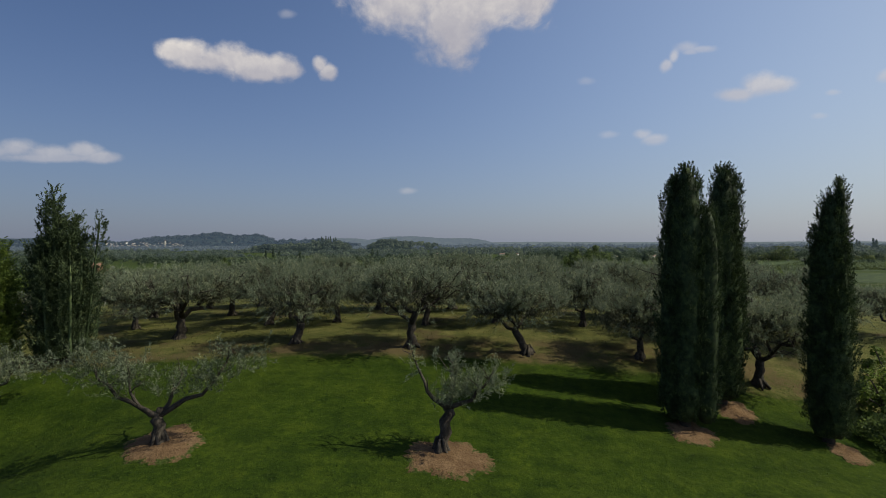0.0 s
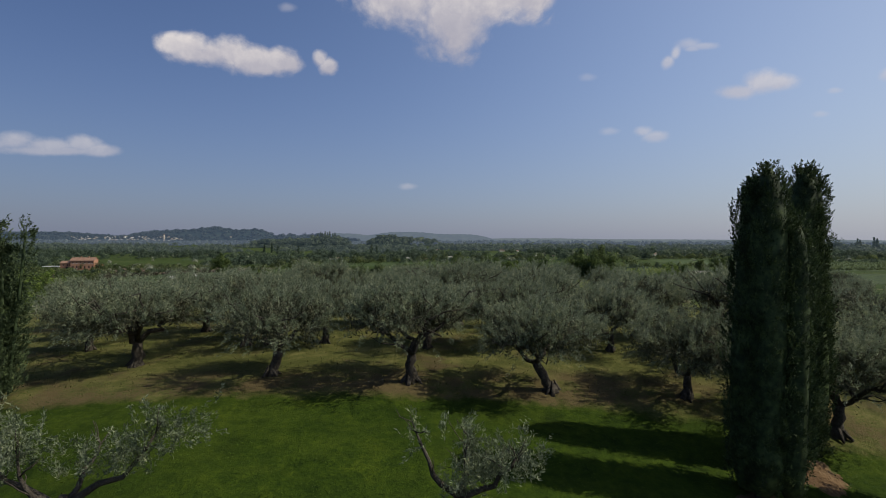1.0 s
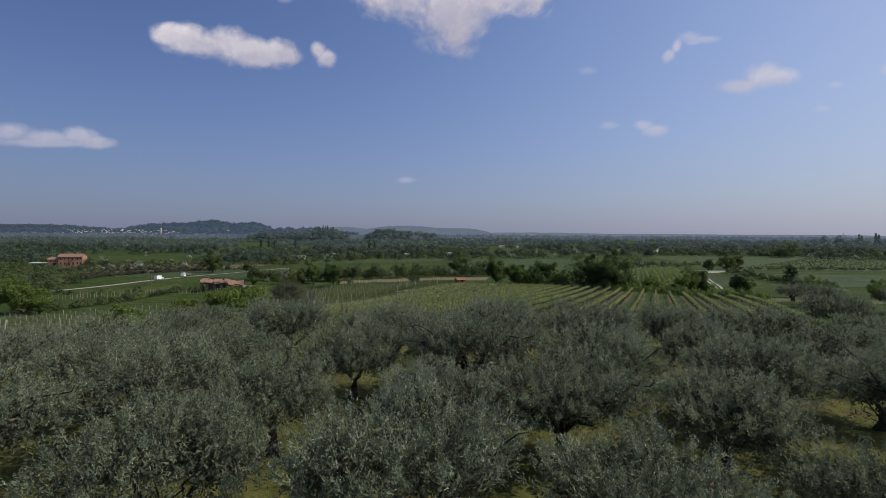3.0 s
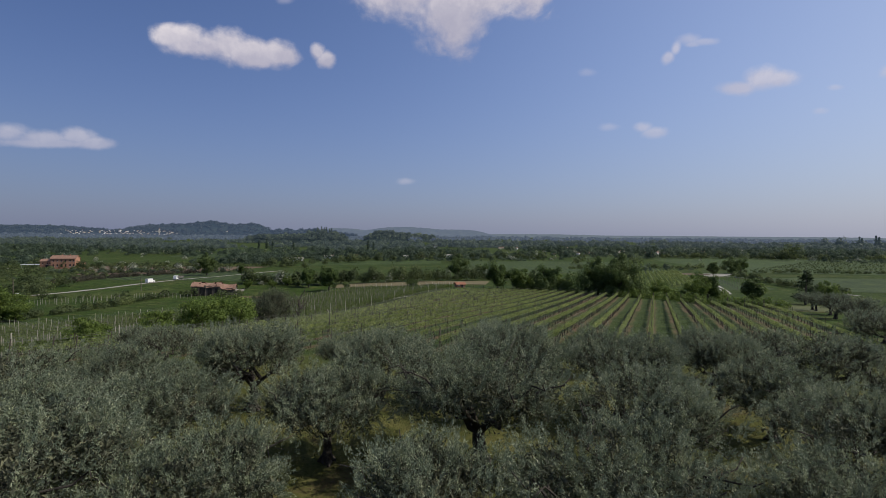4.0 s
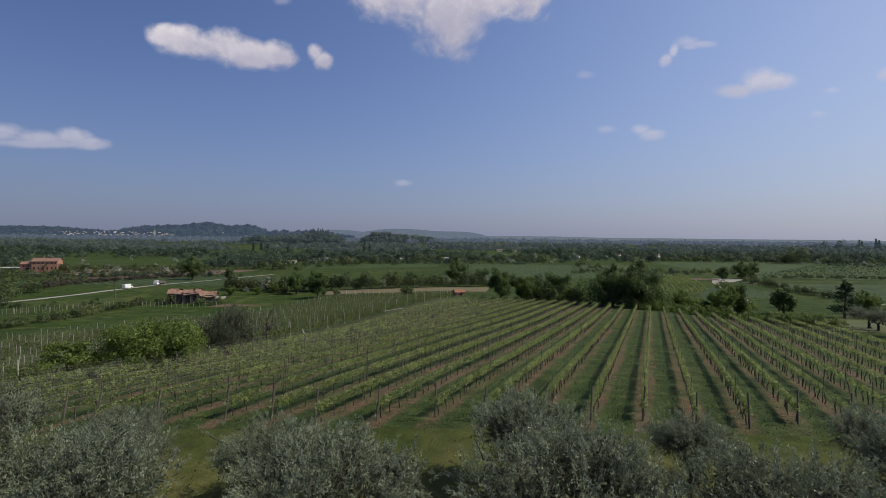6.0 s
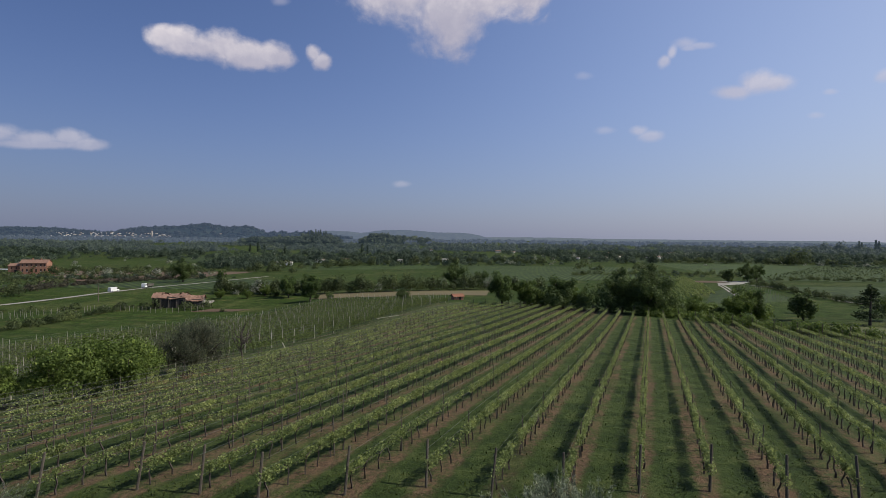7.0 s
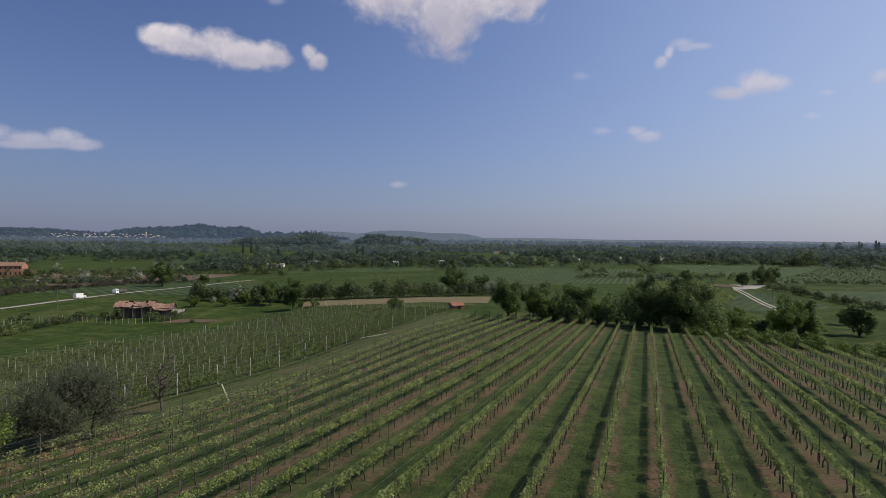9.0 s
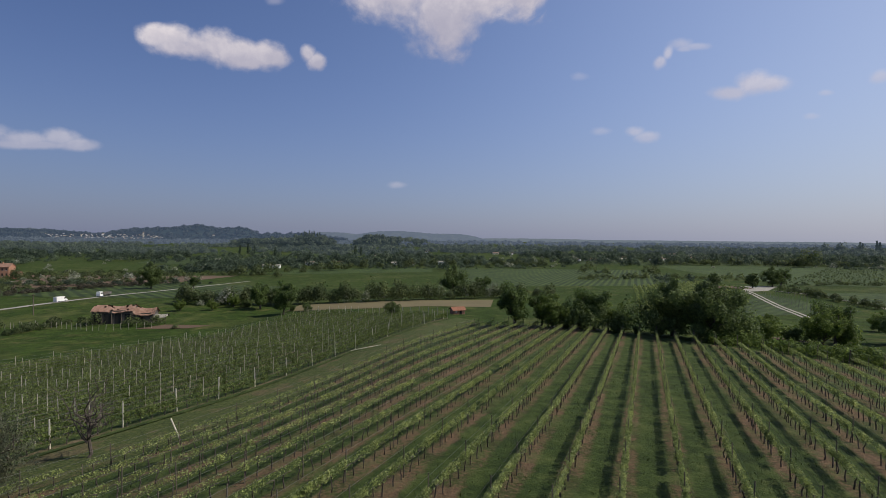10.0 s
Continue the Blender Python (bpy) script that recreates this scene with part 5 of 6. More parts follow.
wood("woodland_9", [p for p in scatter(1100, 400, 940, 45, -0.02) if (p[0] < 60 and p[1] > 470) or p[0] < -290], 4.2, 6.5, MAT_WOOD_2, "loose woodland and thickets across the valley", "trees", 50, 45)
wood("hedgerow_20", [p for p in scatter(220, 330, 900, 50, -0.3) if p[0] < -100 or p[1] > 500], 2.8, 4.4, MAT_BLOSSOM, "scattered trees in white blossom", "blossom", 40, 54)
MAT_THICKET = leafy("bare_thicket", (0.05, 0.045, 0.034), (0.12, 0.115, 0.075), 0.3, coarse=0.2)
wood("hedgerow_21", along([(-157, 221), (-162, 243), (-165, 277), (-155, 303), (-140, 318)], 1.2, 1.4, 55), 1.6, 2.4, MAT_THICKET, "dark brownish thicket hedge below ploughed ground", "hedge", 46, 55)
wood("woodland_10", [p for p in scatter(700, 590, 950, 46, -0.1) if p[0] > 60 and p[1] > 745], 5.0, 8.0, MAT_WOOD_2, "belts of trees behind the plain fields", "trees", 50, 46)
wood("hedgerow_18", along([(-90, 118), (-92, 141), (-95, 166), (-94, 187)], 1.1, 0.9, 47), 1.3, 1.7, MAT_WOOD_1, "low dark green hedge along a grass bank", "hedge", 46, 47)
wood("hedgerow_19", [(-141, 189), (-144, 195), (-150, 203), (-149, 212), (-138, 184), (-156, 205), (-146, 186), (-152, 196)], 3.2, 5.0, MAT_WOOD_1, "roadside garden trees by a wall", "trees", 80, 48)
rows = []
for k in range(26):
    rows += along([(190 + 8.0 * k, 325 + 8.2 * k), (400 + 5.5 * k, 285 + 9.8 * k)], 1.7, 0.1, 700 + k)
for k in range(14):
    rows += along([(165, 590 + 9.5 * k), (600, 596 + 9.0 * k)], 2.2, 0.15, 740 + k)
wood("far_vine_rows_2", rows, 0.5, 0.8, MAT_WOOD_1, "long green vine rows across the plain", "vineyard", 3, 49)


# ---- hills ----
def hill_height(x, y, bumps, seed):
    """Flat-topped swells that run into each other, rough with treetops."""
    z = np.zeros_like(x)
    for cx, cy, rx, ry, h in bumps:
        z += ((h + 24) * np.exp(-np.abs((x - cx) / rx) ** 3 - ((y - cy) / ry) ** 2)) ** 4
    z = z ** 0.25 - 24
    rng = np.random.default_rng(seed)
    return z + rng.uniform(-1, 1, x.shape) * 3.0 * smooth(-15, 30, z)


def hill(name, x0, x1, y0, y1, bumps, haze, label, seed, nx=170, ny=26):
    # each hill emits its own bluish glow, painted haze in place of air
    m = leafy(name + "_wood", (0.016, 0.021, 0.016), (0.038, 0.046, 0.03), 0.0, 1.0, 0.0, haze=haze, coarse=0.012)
    xs, ys = np.linspace(x0, x1, nx), np.linspace(y0, y1, ny)
    ob = sheet(name, xs, ys, lambda X, Y: hill_height(X, Y, bumps, seed), m, label, "hill")
    return ob


HILL_1 = [(-1560, 3050, 420, 260, 47), (-1410, 3060, 160, 220, 53), (-1200, 3080, 130, 200, 52), (-2550, 2950, 650, 240, 26), (-900, 3100, 330, 250, 20)]
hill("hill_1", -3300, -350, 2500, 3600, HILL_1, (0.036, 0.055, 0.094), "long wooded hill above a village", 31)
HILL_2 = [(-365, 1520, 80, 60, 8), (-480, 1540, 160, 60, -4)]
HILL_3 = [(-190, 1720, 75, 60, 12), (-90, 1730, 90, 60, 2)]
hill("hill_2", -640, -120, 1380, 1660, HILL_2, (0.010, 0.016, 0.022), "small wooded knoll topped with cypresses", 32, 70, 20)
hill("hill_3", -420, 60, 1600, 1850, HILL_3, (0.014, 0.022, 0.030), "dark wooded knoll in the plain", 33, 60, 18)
hill("hill_4", -1300, 1000, 4150, 4700, [(-330, 4400, 420, 150, 66), (150, 4420, 330, 150, 48), (-900, 4400, 300, 150, 50)], (0.105, 0.13, 0.19), "ridge on the horizon with pale blue haze glow", 34)
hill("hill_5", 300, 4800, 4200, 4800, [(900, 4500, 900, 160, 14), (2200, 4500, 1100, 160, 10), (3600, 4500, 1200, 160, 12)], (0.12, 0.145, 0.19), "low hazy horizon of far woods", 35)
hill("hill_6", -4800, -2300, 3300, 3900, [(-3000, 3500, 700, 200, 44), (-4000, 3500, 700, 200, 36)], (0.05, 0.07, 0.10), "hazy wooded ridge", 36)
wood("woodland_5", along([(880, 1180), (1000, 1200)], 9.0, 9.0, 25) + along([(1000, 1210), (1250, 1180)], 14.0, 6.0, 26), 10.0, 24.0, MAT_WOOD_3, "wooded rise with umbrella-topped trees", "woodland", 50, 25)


def on_hill(bumps):
    return lambda x, y: hill_height(x, y, bumps, 0) - 2.0


def hill_trees(name, n, x0, x1, y0, y1, bumps, r, h, mat, label, seed):
    rng = np.random.default_rng(seed)
    C = np.stack([rng.uniform(x0, x1, n * 3), rng.uniform(y0, y1, n * 3)], -1)
    C = C[hill_height(C[:, 0], C[:, 1], bumps, 0) > -12][:n]
    wood(name, C, r, h, mat, label, "woodland", 30, seed, base=on_hill(bumps))


wood("valley_scrub", [p for p in scatter(1500, 215, 440, 43, -0.1) if -330 < p[0] < -70 and not (p[1] < 330 and p[0] > -175 and p[1] > 190) and (p[1] > 300 or p[0] < -150)], 1.9, 2.6, MAT_WOOD_1, "scattered bushes and scrub over valley fields", "shrubs", 36, 43)
wood("plain_scrub", [p for p in scatter(900, 300, 640, 44, 0.1) if -60 < p[0] < 480 and (p[1] > 480 or 120 < p[0] < 180)], 2.2, 3.2, MAT_WOOD_2, "bushes along field edges on the plain", "shrubs", 36, 44)
# trees and village slope glow faint blue, haze put into the leaf material
MAT_WOOD_5 = leafy("hill_wood_haze_glow", (0.015, 0.02, 0.015), (0.034, 0.042, 0.028), 0.15, coarse=0.008, haze=(0.044, 0.064, 0.103))
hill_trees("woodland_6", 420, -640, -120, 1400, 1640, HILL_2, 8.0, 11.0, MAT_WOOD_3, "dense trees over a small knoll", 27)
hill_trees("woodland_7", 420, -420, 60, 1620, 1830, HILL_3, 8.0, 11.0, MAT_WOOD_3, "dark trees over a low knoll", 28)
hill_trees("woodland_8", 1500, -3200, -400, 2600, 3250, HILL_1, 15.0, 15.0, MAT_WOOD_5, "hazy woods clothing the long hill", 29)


def spire(x, y, z, h, r, seed, mat, group):
    """A slim far cypress or poplar: one tapering ragged column."""
    rng = np.random.default_rng(seed)
    ob = thing("cypress_tree", Matrix.Translation((x, y, z)), "slim dark cypress on the skyline", "cypress tree", group)
    V, F = tube([(0, 0, 0), (0, 0, h * 0.15)], [r * 0.25, r * 0.2], 5)
    part("trunk", mesh_of("far_trunk", V, F, MAT_TWIG), ob)
    n = 130
    s = rng.uniform(0.02, 1, n)
    a = rng.uniform(0, 6.28, n)
    rad = r * np.interp(s, [0, 0.15, 0.5, 1], [0.5, 1, 0.85, 0.1]) * rng.uniform(0.3, 1, n)
    P = np.stack([np.cos(a) * rad, np.sin(a) * rad, s * h * 0.94], -1)
    V, F = leaf_geometry(P, rng.normal(0, 0.3, (n, 3)) + (0, 0, 1), h * 0.14, r * 0.8, rng)
    part("crown", mesh_of("far_crown", V, F, mat), ob)


for k, (dx, h) in enumerate(((-26, 12), (-18, 17), (-11, 14), (-4, 19), (4, 16), (12, 18), (20, 13), (28, 15))):
    spire(-365 + dx, 1520 + 5 * math.sin(k * 2.3), 10, h, 3.2, 40 + k, MAT_WOOD_3, "knoll cypresses")
for k, (x, h) in enumerate(((1022, 22), (1034, 19), (1060, 27), (1068, 22), (1076, 20), (1103, 30), (1110, 24), (1140, 26), (1160, 22), (1235, 24))):
    spire(x, 1195 + 6 * math.sin(k * 1.9), gz(x, 1195), h + 6, 3.4, 60 + k, MAT_WOOD_3, "plain cypresses")
for k, (x, y, h) in enumerate(((-330, 900, 16), (-318, 905, 18), (-306, 902, 15), (-225, 760, 15), (-120, 820, 17), (-112, 824, 14))):
    spire(x, y, gz(x, y), h, 2.0, 80 + k, MAT_WOOD_2, "valley cypresses")


# ---- buildings ----
def block(w, d, h, z0=0.0, cx=0.0, cy=0.0):
    V = [(cx + sx * w / 2, cy + sy * d / 2, z) for z in (z0, z0 + h) for sx, sy in ((-1, -1), (1, -1), (1, 1), (-1, 1))]
    return V, [(0, 3, 2, 1), (4, 5, 6, 7), (0, 1, 5, 4), (1, 2, 6, 5), (2, 3, 7, 6), (3, 0, 4, 7)]


def gable(w, d, h, z0, over=0.5, thick=0.25, cx=0.0, cy=0.0):
    """A pitched roof with thickness and eaves, its ridge along x."""
    a, b = w / 2 + over, d / 2 + over
    up = h + h * over / (d / 2)
    z = z0 - h * over / (d / 2)
    prof = [(-b, 0), (0, up), (b, 0), (b, -thick), (0, up - thick), (-b, -thick)]
    V = [(cx + sx * a, cy + y, z + q) for sx in (-1, 1) for y, q in prof]
    F = [tuple((i, (i + 1) % 6, (i + 1) % 6 + 6, i + 6)) for i in range(6)] + [(0, 5, 4, 1), (1, 4, 3, 2), (6, 7, 10, 11), (7, 8, 9, 10)]
    return V, F


def walls(w, d, h, rise, z0=-1.0, cx=0.0, cy=0.0):
    """Four walls and two gable ends."""
    a, b = w / 2, d / 2
    V = [(cx + sx * a, cy + sy * b, z) for z in (z0, h) for sx, sy in ((-1, -1), (1, -1), (1, 1), (-1, 1))]
    V += [(cx - a, cy, h + rise), (cx + a, cy, h + rise)]
    return V, [(0, 1, 5, 4), (2, 3, 7, 6), (1, 2, 6, 9, 5), (3, 0, 4, 8, 7)]


def window(parent, x, y, z, w, h, mat_frame=None):
    ob = part("window", mesh_of("window", *block(w, 0.12, h, z, x, y), MAT_DARK), parent, "dark recessed window")
    part("sill", mesh_of("sill", *block(w + 0.3, 0.25, 0.12, z - 0.12, x, y), MAT_WHITE), ob)


def farmhouse():
    ob = thing("farmhouse", Matrix.Translation((-268, 366, gz(-269, 366) + 0.6)) @ Matrix.Rotation(radians(14), 4, "Z") @ Matrix.Diagonal((0.54, 0.6, 0.8, 1)), "ochre farmhouse with low clay tile roof", "house")
    part("wall", mesh_of("wall", *walls(28, 12, 9.0, 2.4, -2), MAT_RENDER), ob)
    part("roof", mesh_of("roof", *gable(28, 12, 2.4, 9.0, 0.8), MAT_TILE), ob, "red-brown clay tile roof")
    part("wing_wall", mesh_of("wall", *walls(14, 10, 6.5, 1.8, -2, -20.5, 2.0), MAT_RENDER), ob)
    part("wing_roof", mesh_of("roof", *gable(14, 10, 1.8, 6.5, 0.6, 0.25, -20.5, 2.0), MAT_TILE), ob)
    part("porch_wall", mesh_of("wall", *walls(8, 7, 4.0, 1.2, -2, 17.5, 1.0), MAT_RENDER), ob)
    part("porch_roof", mesh_of("roof", *gable(8, 7, 1.2, 4.0, 0.5, 0.25, 17.5, 1.0), MAT_TILE), ob)
    part("chimney", mesh_of("chimney", *block(1.0, 1.0, 2.2, 10.4, -4, 1.0), MAT_RENDER), ob)
    part("chimney", mesh_of("chimney", *block(1.0, 1.0, 2.0, 10.4, 6, -1.0), MAT_RENDER), ob)
    for x in (-11, -6.5, -2, 3, 8, 12):
        window(ob, x, -6.05, 6.0, 1.3, 1.6)
        window(ob, x, -6.05, 1.6, 1.5, 2.2)
    for x in (-24, -19, -16):
        window(ob, x, -3.05, 3.6, 1.2, 1.5)
    part("arch", mesh_of("arch", *block(3.4, 0.2, 3.0, 0, -19.5, -3.05), MAT_DARK), ob, "dark barn opening")
    part("canopy", mesh_of("canopy", *block(20, 9, 0.4, 3.2, -38, 0), MAT_WHITE), ob, "long pale shed roof")
    for x in (-47, -41, -35, -29):
        part("canopy_post", mesh_of("canopy_post", *block(0.3, 0.3, 5.0, -1.8, x, -4), MAT_STEEL), ob)


farmhouse()


def ruined_barn():
    ob = thing("ruined_barn", Matrix.Translation((-80.5, 190, gz(-80.5, 190))) @ Matrix.Rotation(radians(14), 4, "Z") @ Matrix.Diagonal((0.64, 0.64, 0.85, 1)), "derelict stone barn with sagging broken tile roof", "barn")
    part("wall", mesh_of("wall", *walls(14, 8, 4.0, 1.4, -1.5, -3, 0), MAT_STONE), ob, "dark rubble wall")
    part("wing_wall", mesh_of("wall", *walls(7, 7, 3.0, 1.6, -1.5, 8.0, -0.5), MAT_STONE), ob)
    rng = np.random.default_rng(5)

    def broken(w, d, h, z0, cx, cy, seed, holes):
        r = np.random.default_rng(seed)
        nx, ny = 16, 10
        V, F = [], []
        for j in range(ny + 1):
            for i in range(nx + 1):
                x, y = (i / nx - 0.5) * w, (j / ny - 0.5) * d
                V.append((cx + x, cy + y, z0 + h * (1 - abs(y) / (d / 2)) - 0.5 * math.exp(-((x - w * 0.1) / 3) ** 2) + r.uniform(-0.10, 0.10)))
        for j in range(ny):
            for i in range(nx):
                if r.uniform() > holes:
                    a = j * (nx + 1) + i
                    F.append((a, a + 1, a + nx + 2, a + nx + 1))
        n = len(V)
        V += [(x, y, z - 0.18) for x, y, z in V]
        F += [tuple(n + q for q in f[::-1]) for f in F]
        return V, F
    part("roof", mesh_of("roof", *broken(15, 9.2, 1.5, 3.9, -3, 0, 1, 0.10), MAT_TILE), ob, "sagging roof with missing tiles")
    part("wing_roof", mesh_of("roof", *broken(8, 8.2, 1.7, 2.9, 8.0, -0.5, 2, 0.04), MAT_TILE), ob)
    for x, w, h in ((-8.2, 2.2, 3.0), (-4.6, 2.4, 3.1), (-1.0, 2.2, 3.0), (2.3, 1.8, 2.8)):
        part("opening", mesh_of("opening", *block(w, 0.3, h, 0.1, x, -4.0), MAT_DARK), ob, "dark open bay")
    part("opening", mesh_of("opening", *block(1.6, 0.3, 2.0, 0.2, 7.0, -4.0), MAT_DARK), ob, "dark doorway")
    for k in range(5):
        V, F = tube([(-10 + 3.4 * k, -4.4, -0.5), (-10 + 3.4 * k + rng.uniform(-.1, .1), -4.4, 3.6)], [0.13, 0.11], 6)
        part("prop", mesh_of("prop", V, F, MAT_POST), ob, "grey wooden prop")
    part("lean_to", mesh_of("lean_to", *broken(5, 5, 0.7, 1.9, 13.6, -0.5, 3, 0.05), MAT_GRAVEL), ob, "pale collapsed sheet roof")
    for sx in (11.8, 15.4):
        part("lean_to_post", mesh_of("post", *block(0.2, 0.2, 3.0, -1.0, sx, -2.3), MAT_POST), ob)


ruined_barn()
STAKE = post_mesh("stake", 1.6, 0.045, MAT_GRAVEL, 5)
stakes = thing("stake_fence", Matrix.Translation((-85, 177, gz(-85, 177))), "row of pale leaning wooden stakes", "fence")
for k in range(22):
    x, y = -100 + 1.5 * k, 179.5 + 1.6 * math.sin(k * 0.35)
    part("stake", STAKE, stakes, at=Matrix.Translation((x + 85, y - 177, gz(x, y) - gz(-85, 177))) @ Matrix.Rotation(radians(4 * math.sin(k * 5.1)), 4, "Y"))

hut = thing("field_hut", Matrix.Translation((5.6, 177.0, gz(5.6, 177))) @ Matrix.Rotation(radians(20), 4, "Z") @ Matrix.Diagonal((0.62, 0.62, 0.6, 1)), "small brick field hut with orange tile roof", "hut")
part("wall", mesh_of("wall", *walls(4.6, 3.6, 2.0, 0.8, -0.5), MAT_RENDER), hut)
part("roof", mesh_of("roof", *gable(4.6, 3.6, 0.9, 2.0, 0.5, 0.12), MAT_ORANGE), hut, "orange clay tile roof")
part("door", mesh_of("door", *block(0.9, 0.1, 1.8, 0, 0.6, -1.82), MAT_DARK), hut)
part("window", mesh_of("window", *block(0.6, 0.1, 0.6, 1.0, -1.2, -1.82), MAT_WHITE), hut)


def cottage(w, d, h, rise, wall_mat, roof_mat, label, group):
    ob = thing("house", Matrix(), label, "house", group)
    part("wall", mesh_of("wall", *walls(w, d, h, rise, -4), wall_mat), ob)
    part("roof", mesh_of("roof", *gable(w, d, rise, h, 0.8), roof_mat), ob)
    for k in range(3):
        part("window", mesh_of("window", *block(1.6, 0.2, 2.0, h * 0.5, (k - 1) * w * 0.28, -d / 2 - 0.05), MAT_DARK), ob)
    return ob


MAT_CREAM = plain("cream_render", [(0.58, 0.52, 0.42), (0.72, 0.67, 0.57)], 0.3, 0.9, 0.05)
town = [cottage(17, 11, 10, 3, MAT_WHITE, MAT_TILE, "white village house with red tile roof", "hill village"),
        cottage(24, 12, 12, 3, MAT_CREAM, MAT_TILE, "cream village block with tile roof", "hill village"),
        cottage(12, 10, 8, 3, MAT_CREAM, MAT_TILE, "small cream house with tile roof", "hill village")]
rng = random.Random(12)
used = set()
for k in range(130):
    a = rng.random()
    x = -1990 + 600 * a ** 1.1 + rng.uniform(-30, 30)
    y = 2600 + rng.uniform(-70, 110)
    z = -13 + 24 * rng.random() ** 1.6
    m = Matrix.Translation((x, y, z)) @ Matrix.Rotation(radians(rng.uniform(-50, 50)), 4, "Z") @ Matrix.Diagonal((0.6, 0.6, 0.46, 1))
    i = rng.randrange(3)
    if i in used:
        copy_thing(town[i], m)
    else:
        town[i].matrix_basis = m
        used.add(i)
tower = thing("bell_tower", Matrix.Translation((-1500, 2610, 2)), "slim pale church bell tower", "tower", "hill village")
part("shaft", mesh_of("shaft", *block(5, 5, 20, -6), MAT_CREAM), tower)
part("belfry", mesh_of("belfry", *block(5.6, 5.6, 4, 14), MAT_CREAM), tower)
part("roof", mesh_of("roof", [(-3.0, -3.0, 18), (3.0, -3.0, 18), (3.0, 3.0, 18), (-3.0, 3.0, 18), (0, 0, 23)], [(0, 1, 4), (1, 2, 4), (2, 3, 4), (3, 0, 4), (3, 2, 1, 0)], MAT_TILE), tower)
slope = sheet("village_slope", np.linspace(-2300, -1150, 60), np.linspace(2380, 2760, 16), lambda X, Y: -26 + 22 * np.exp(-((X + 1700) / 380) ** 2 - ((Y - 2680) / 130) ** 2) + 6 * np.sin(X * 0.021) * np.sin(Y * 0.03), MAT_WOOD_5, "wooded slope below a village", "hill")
for x, y, i, turn in ((-1180, 2700, 1, 10), (-120, 560, 1, 4), (-98, 566, 1, 8), (-70, 800, 0, -15), (-92, 830, 2, 20), (-20, 548, 2, 0), (110, 900, 1, 10), (135, 890, 0, -20), (300, 880, 0, 12),
                      (420, 900, 1, -8), (240, 940, 2, 30), (-10, 1000, 0, 5), (-200, 1000, 2, 15), (520, 860, 1, 5), (60, 1050, 1, -12), (395, 585, 2, 14), (700, 1150, 1, 3)):
    copy_thing(town[i], Matrix.Translation((x, y, (gz(x, y) if y < 2000 else 10))) @ Matrix.Rotation(radians(turn), 4, "Z") @ Matrix.Diagonal((0.7, 0.7, 0.6, 1)))

far_rng = random.Random(31)
for k in range(30):
    x, y = 150 + 9.5 * k + far_rng.uniform(-6, 6), 650 + 3.2 * k + far_rng.uniform(-25, 40)
    q = far_rng.uniform(0.3, 0.5)
    copy_thing(town[far_rng.randrange(3)], Matrix.Translation((x, y, gz(x, y) + 0.5)) @ Matrix.Rotation(radians(far_rng.uniform(-40, 40)), 4, "Z") @ Matrix.Diagonal((q, q, q, 1)))
SHED = [(-121, 558, 16, 8), (-148, 511, 15, 7), (-38, 547, 5, 0), (-86, 600, 12, 5), (8, 560, 12, -4)]
for x, y, w, turn in SHED:
    shed = thing("farm_shed", Matrix.Translation((x, y, gz(x, y))) @ Matrix.Rotation(radians(turn), 4, "Z"), "long low pale farm shed in the fields", "shed", "valley sheds")
    part("wall", mesh_of("wall", *walls(w, 6, 3.0, 0.8, -1), MAT_WHITE), shed)
    part("roof", mesh_of("roof", *gable(w, 6, 0.8, 3.0, 0.4), MAT_GRAVEL), shed)
    for q in range(3):
        part("door", mesh_of("door", *block(w * 0.12, 0.2, 2.0, 0.0, (q - 1) * w * 0.3, -3.05), MAT_DARK), shed)


# ---- vehicles on the road ----
def wheel(parent, x, y, r):
    V, F = tube([(x, y - 0.12, r), (x, y + 0.12, r)], [r, r], 14)
    w = part("wheel", mesh_of("tyre", V, F, MAT_RUBBER, False), parent)
    V, F = tube([(x, y - 0.14, r), (x, y + 0.14, r)], [r * 0.55, r * 0.55], 10)
    part("rim", mesh_of("rim", V, F, MAT_STEEL), w)


def hull(profile, w):
    """A body from its side outline, pulled in a little at the roof."""
    n = len(profile)
    V = []
    for s in (-1, 1):
        for x, z in profile:
            V.append((x, s * w / 2 * (1 - 0.08 * max(0, z - 1.0)), z))
    F = [tuple(range(n)), tuple(range(2 * n - 1, n - 1, -1))] + [(i + n, (i + 1) % n + n, (i + 1) % n, i) for i in range(n)]
    return V, F


def vehicle(name, x, y, turn, profile, w, length, glass, label, category, mat):
    ob = thing(name, Matrix.Translation((x, y, gz(x, y) + 0.14)) @ Matrix.Rotation(radians(turn), 4, "Z") @ Matrix.Diagonal((0.74, 0.74, 0.74, 1)), label, category)
    part("body", mesh_of("body", *hull(profile, w), mat), ob)
    for gx, gz_, gw, gh in glass:
        for s in (-1, 1):
            part("side_window", mesh_of("side_window", *block(gw, 0.04, gh, gz_, gx, s * (w / 2 - 0.02)), MAT_DARK), ob)
    for wx in (-length * 0.31, length * 0.31):
        for s in (-1, 1):
            wheel(ob, wx, s * (w / 2 - 0.1), 0.34)
    return ob


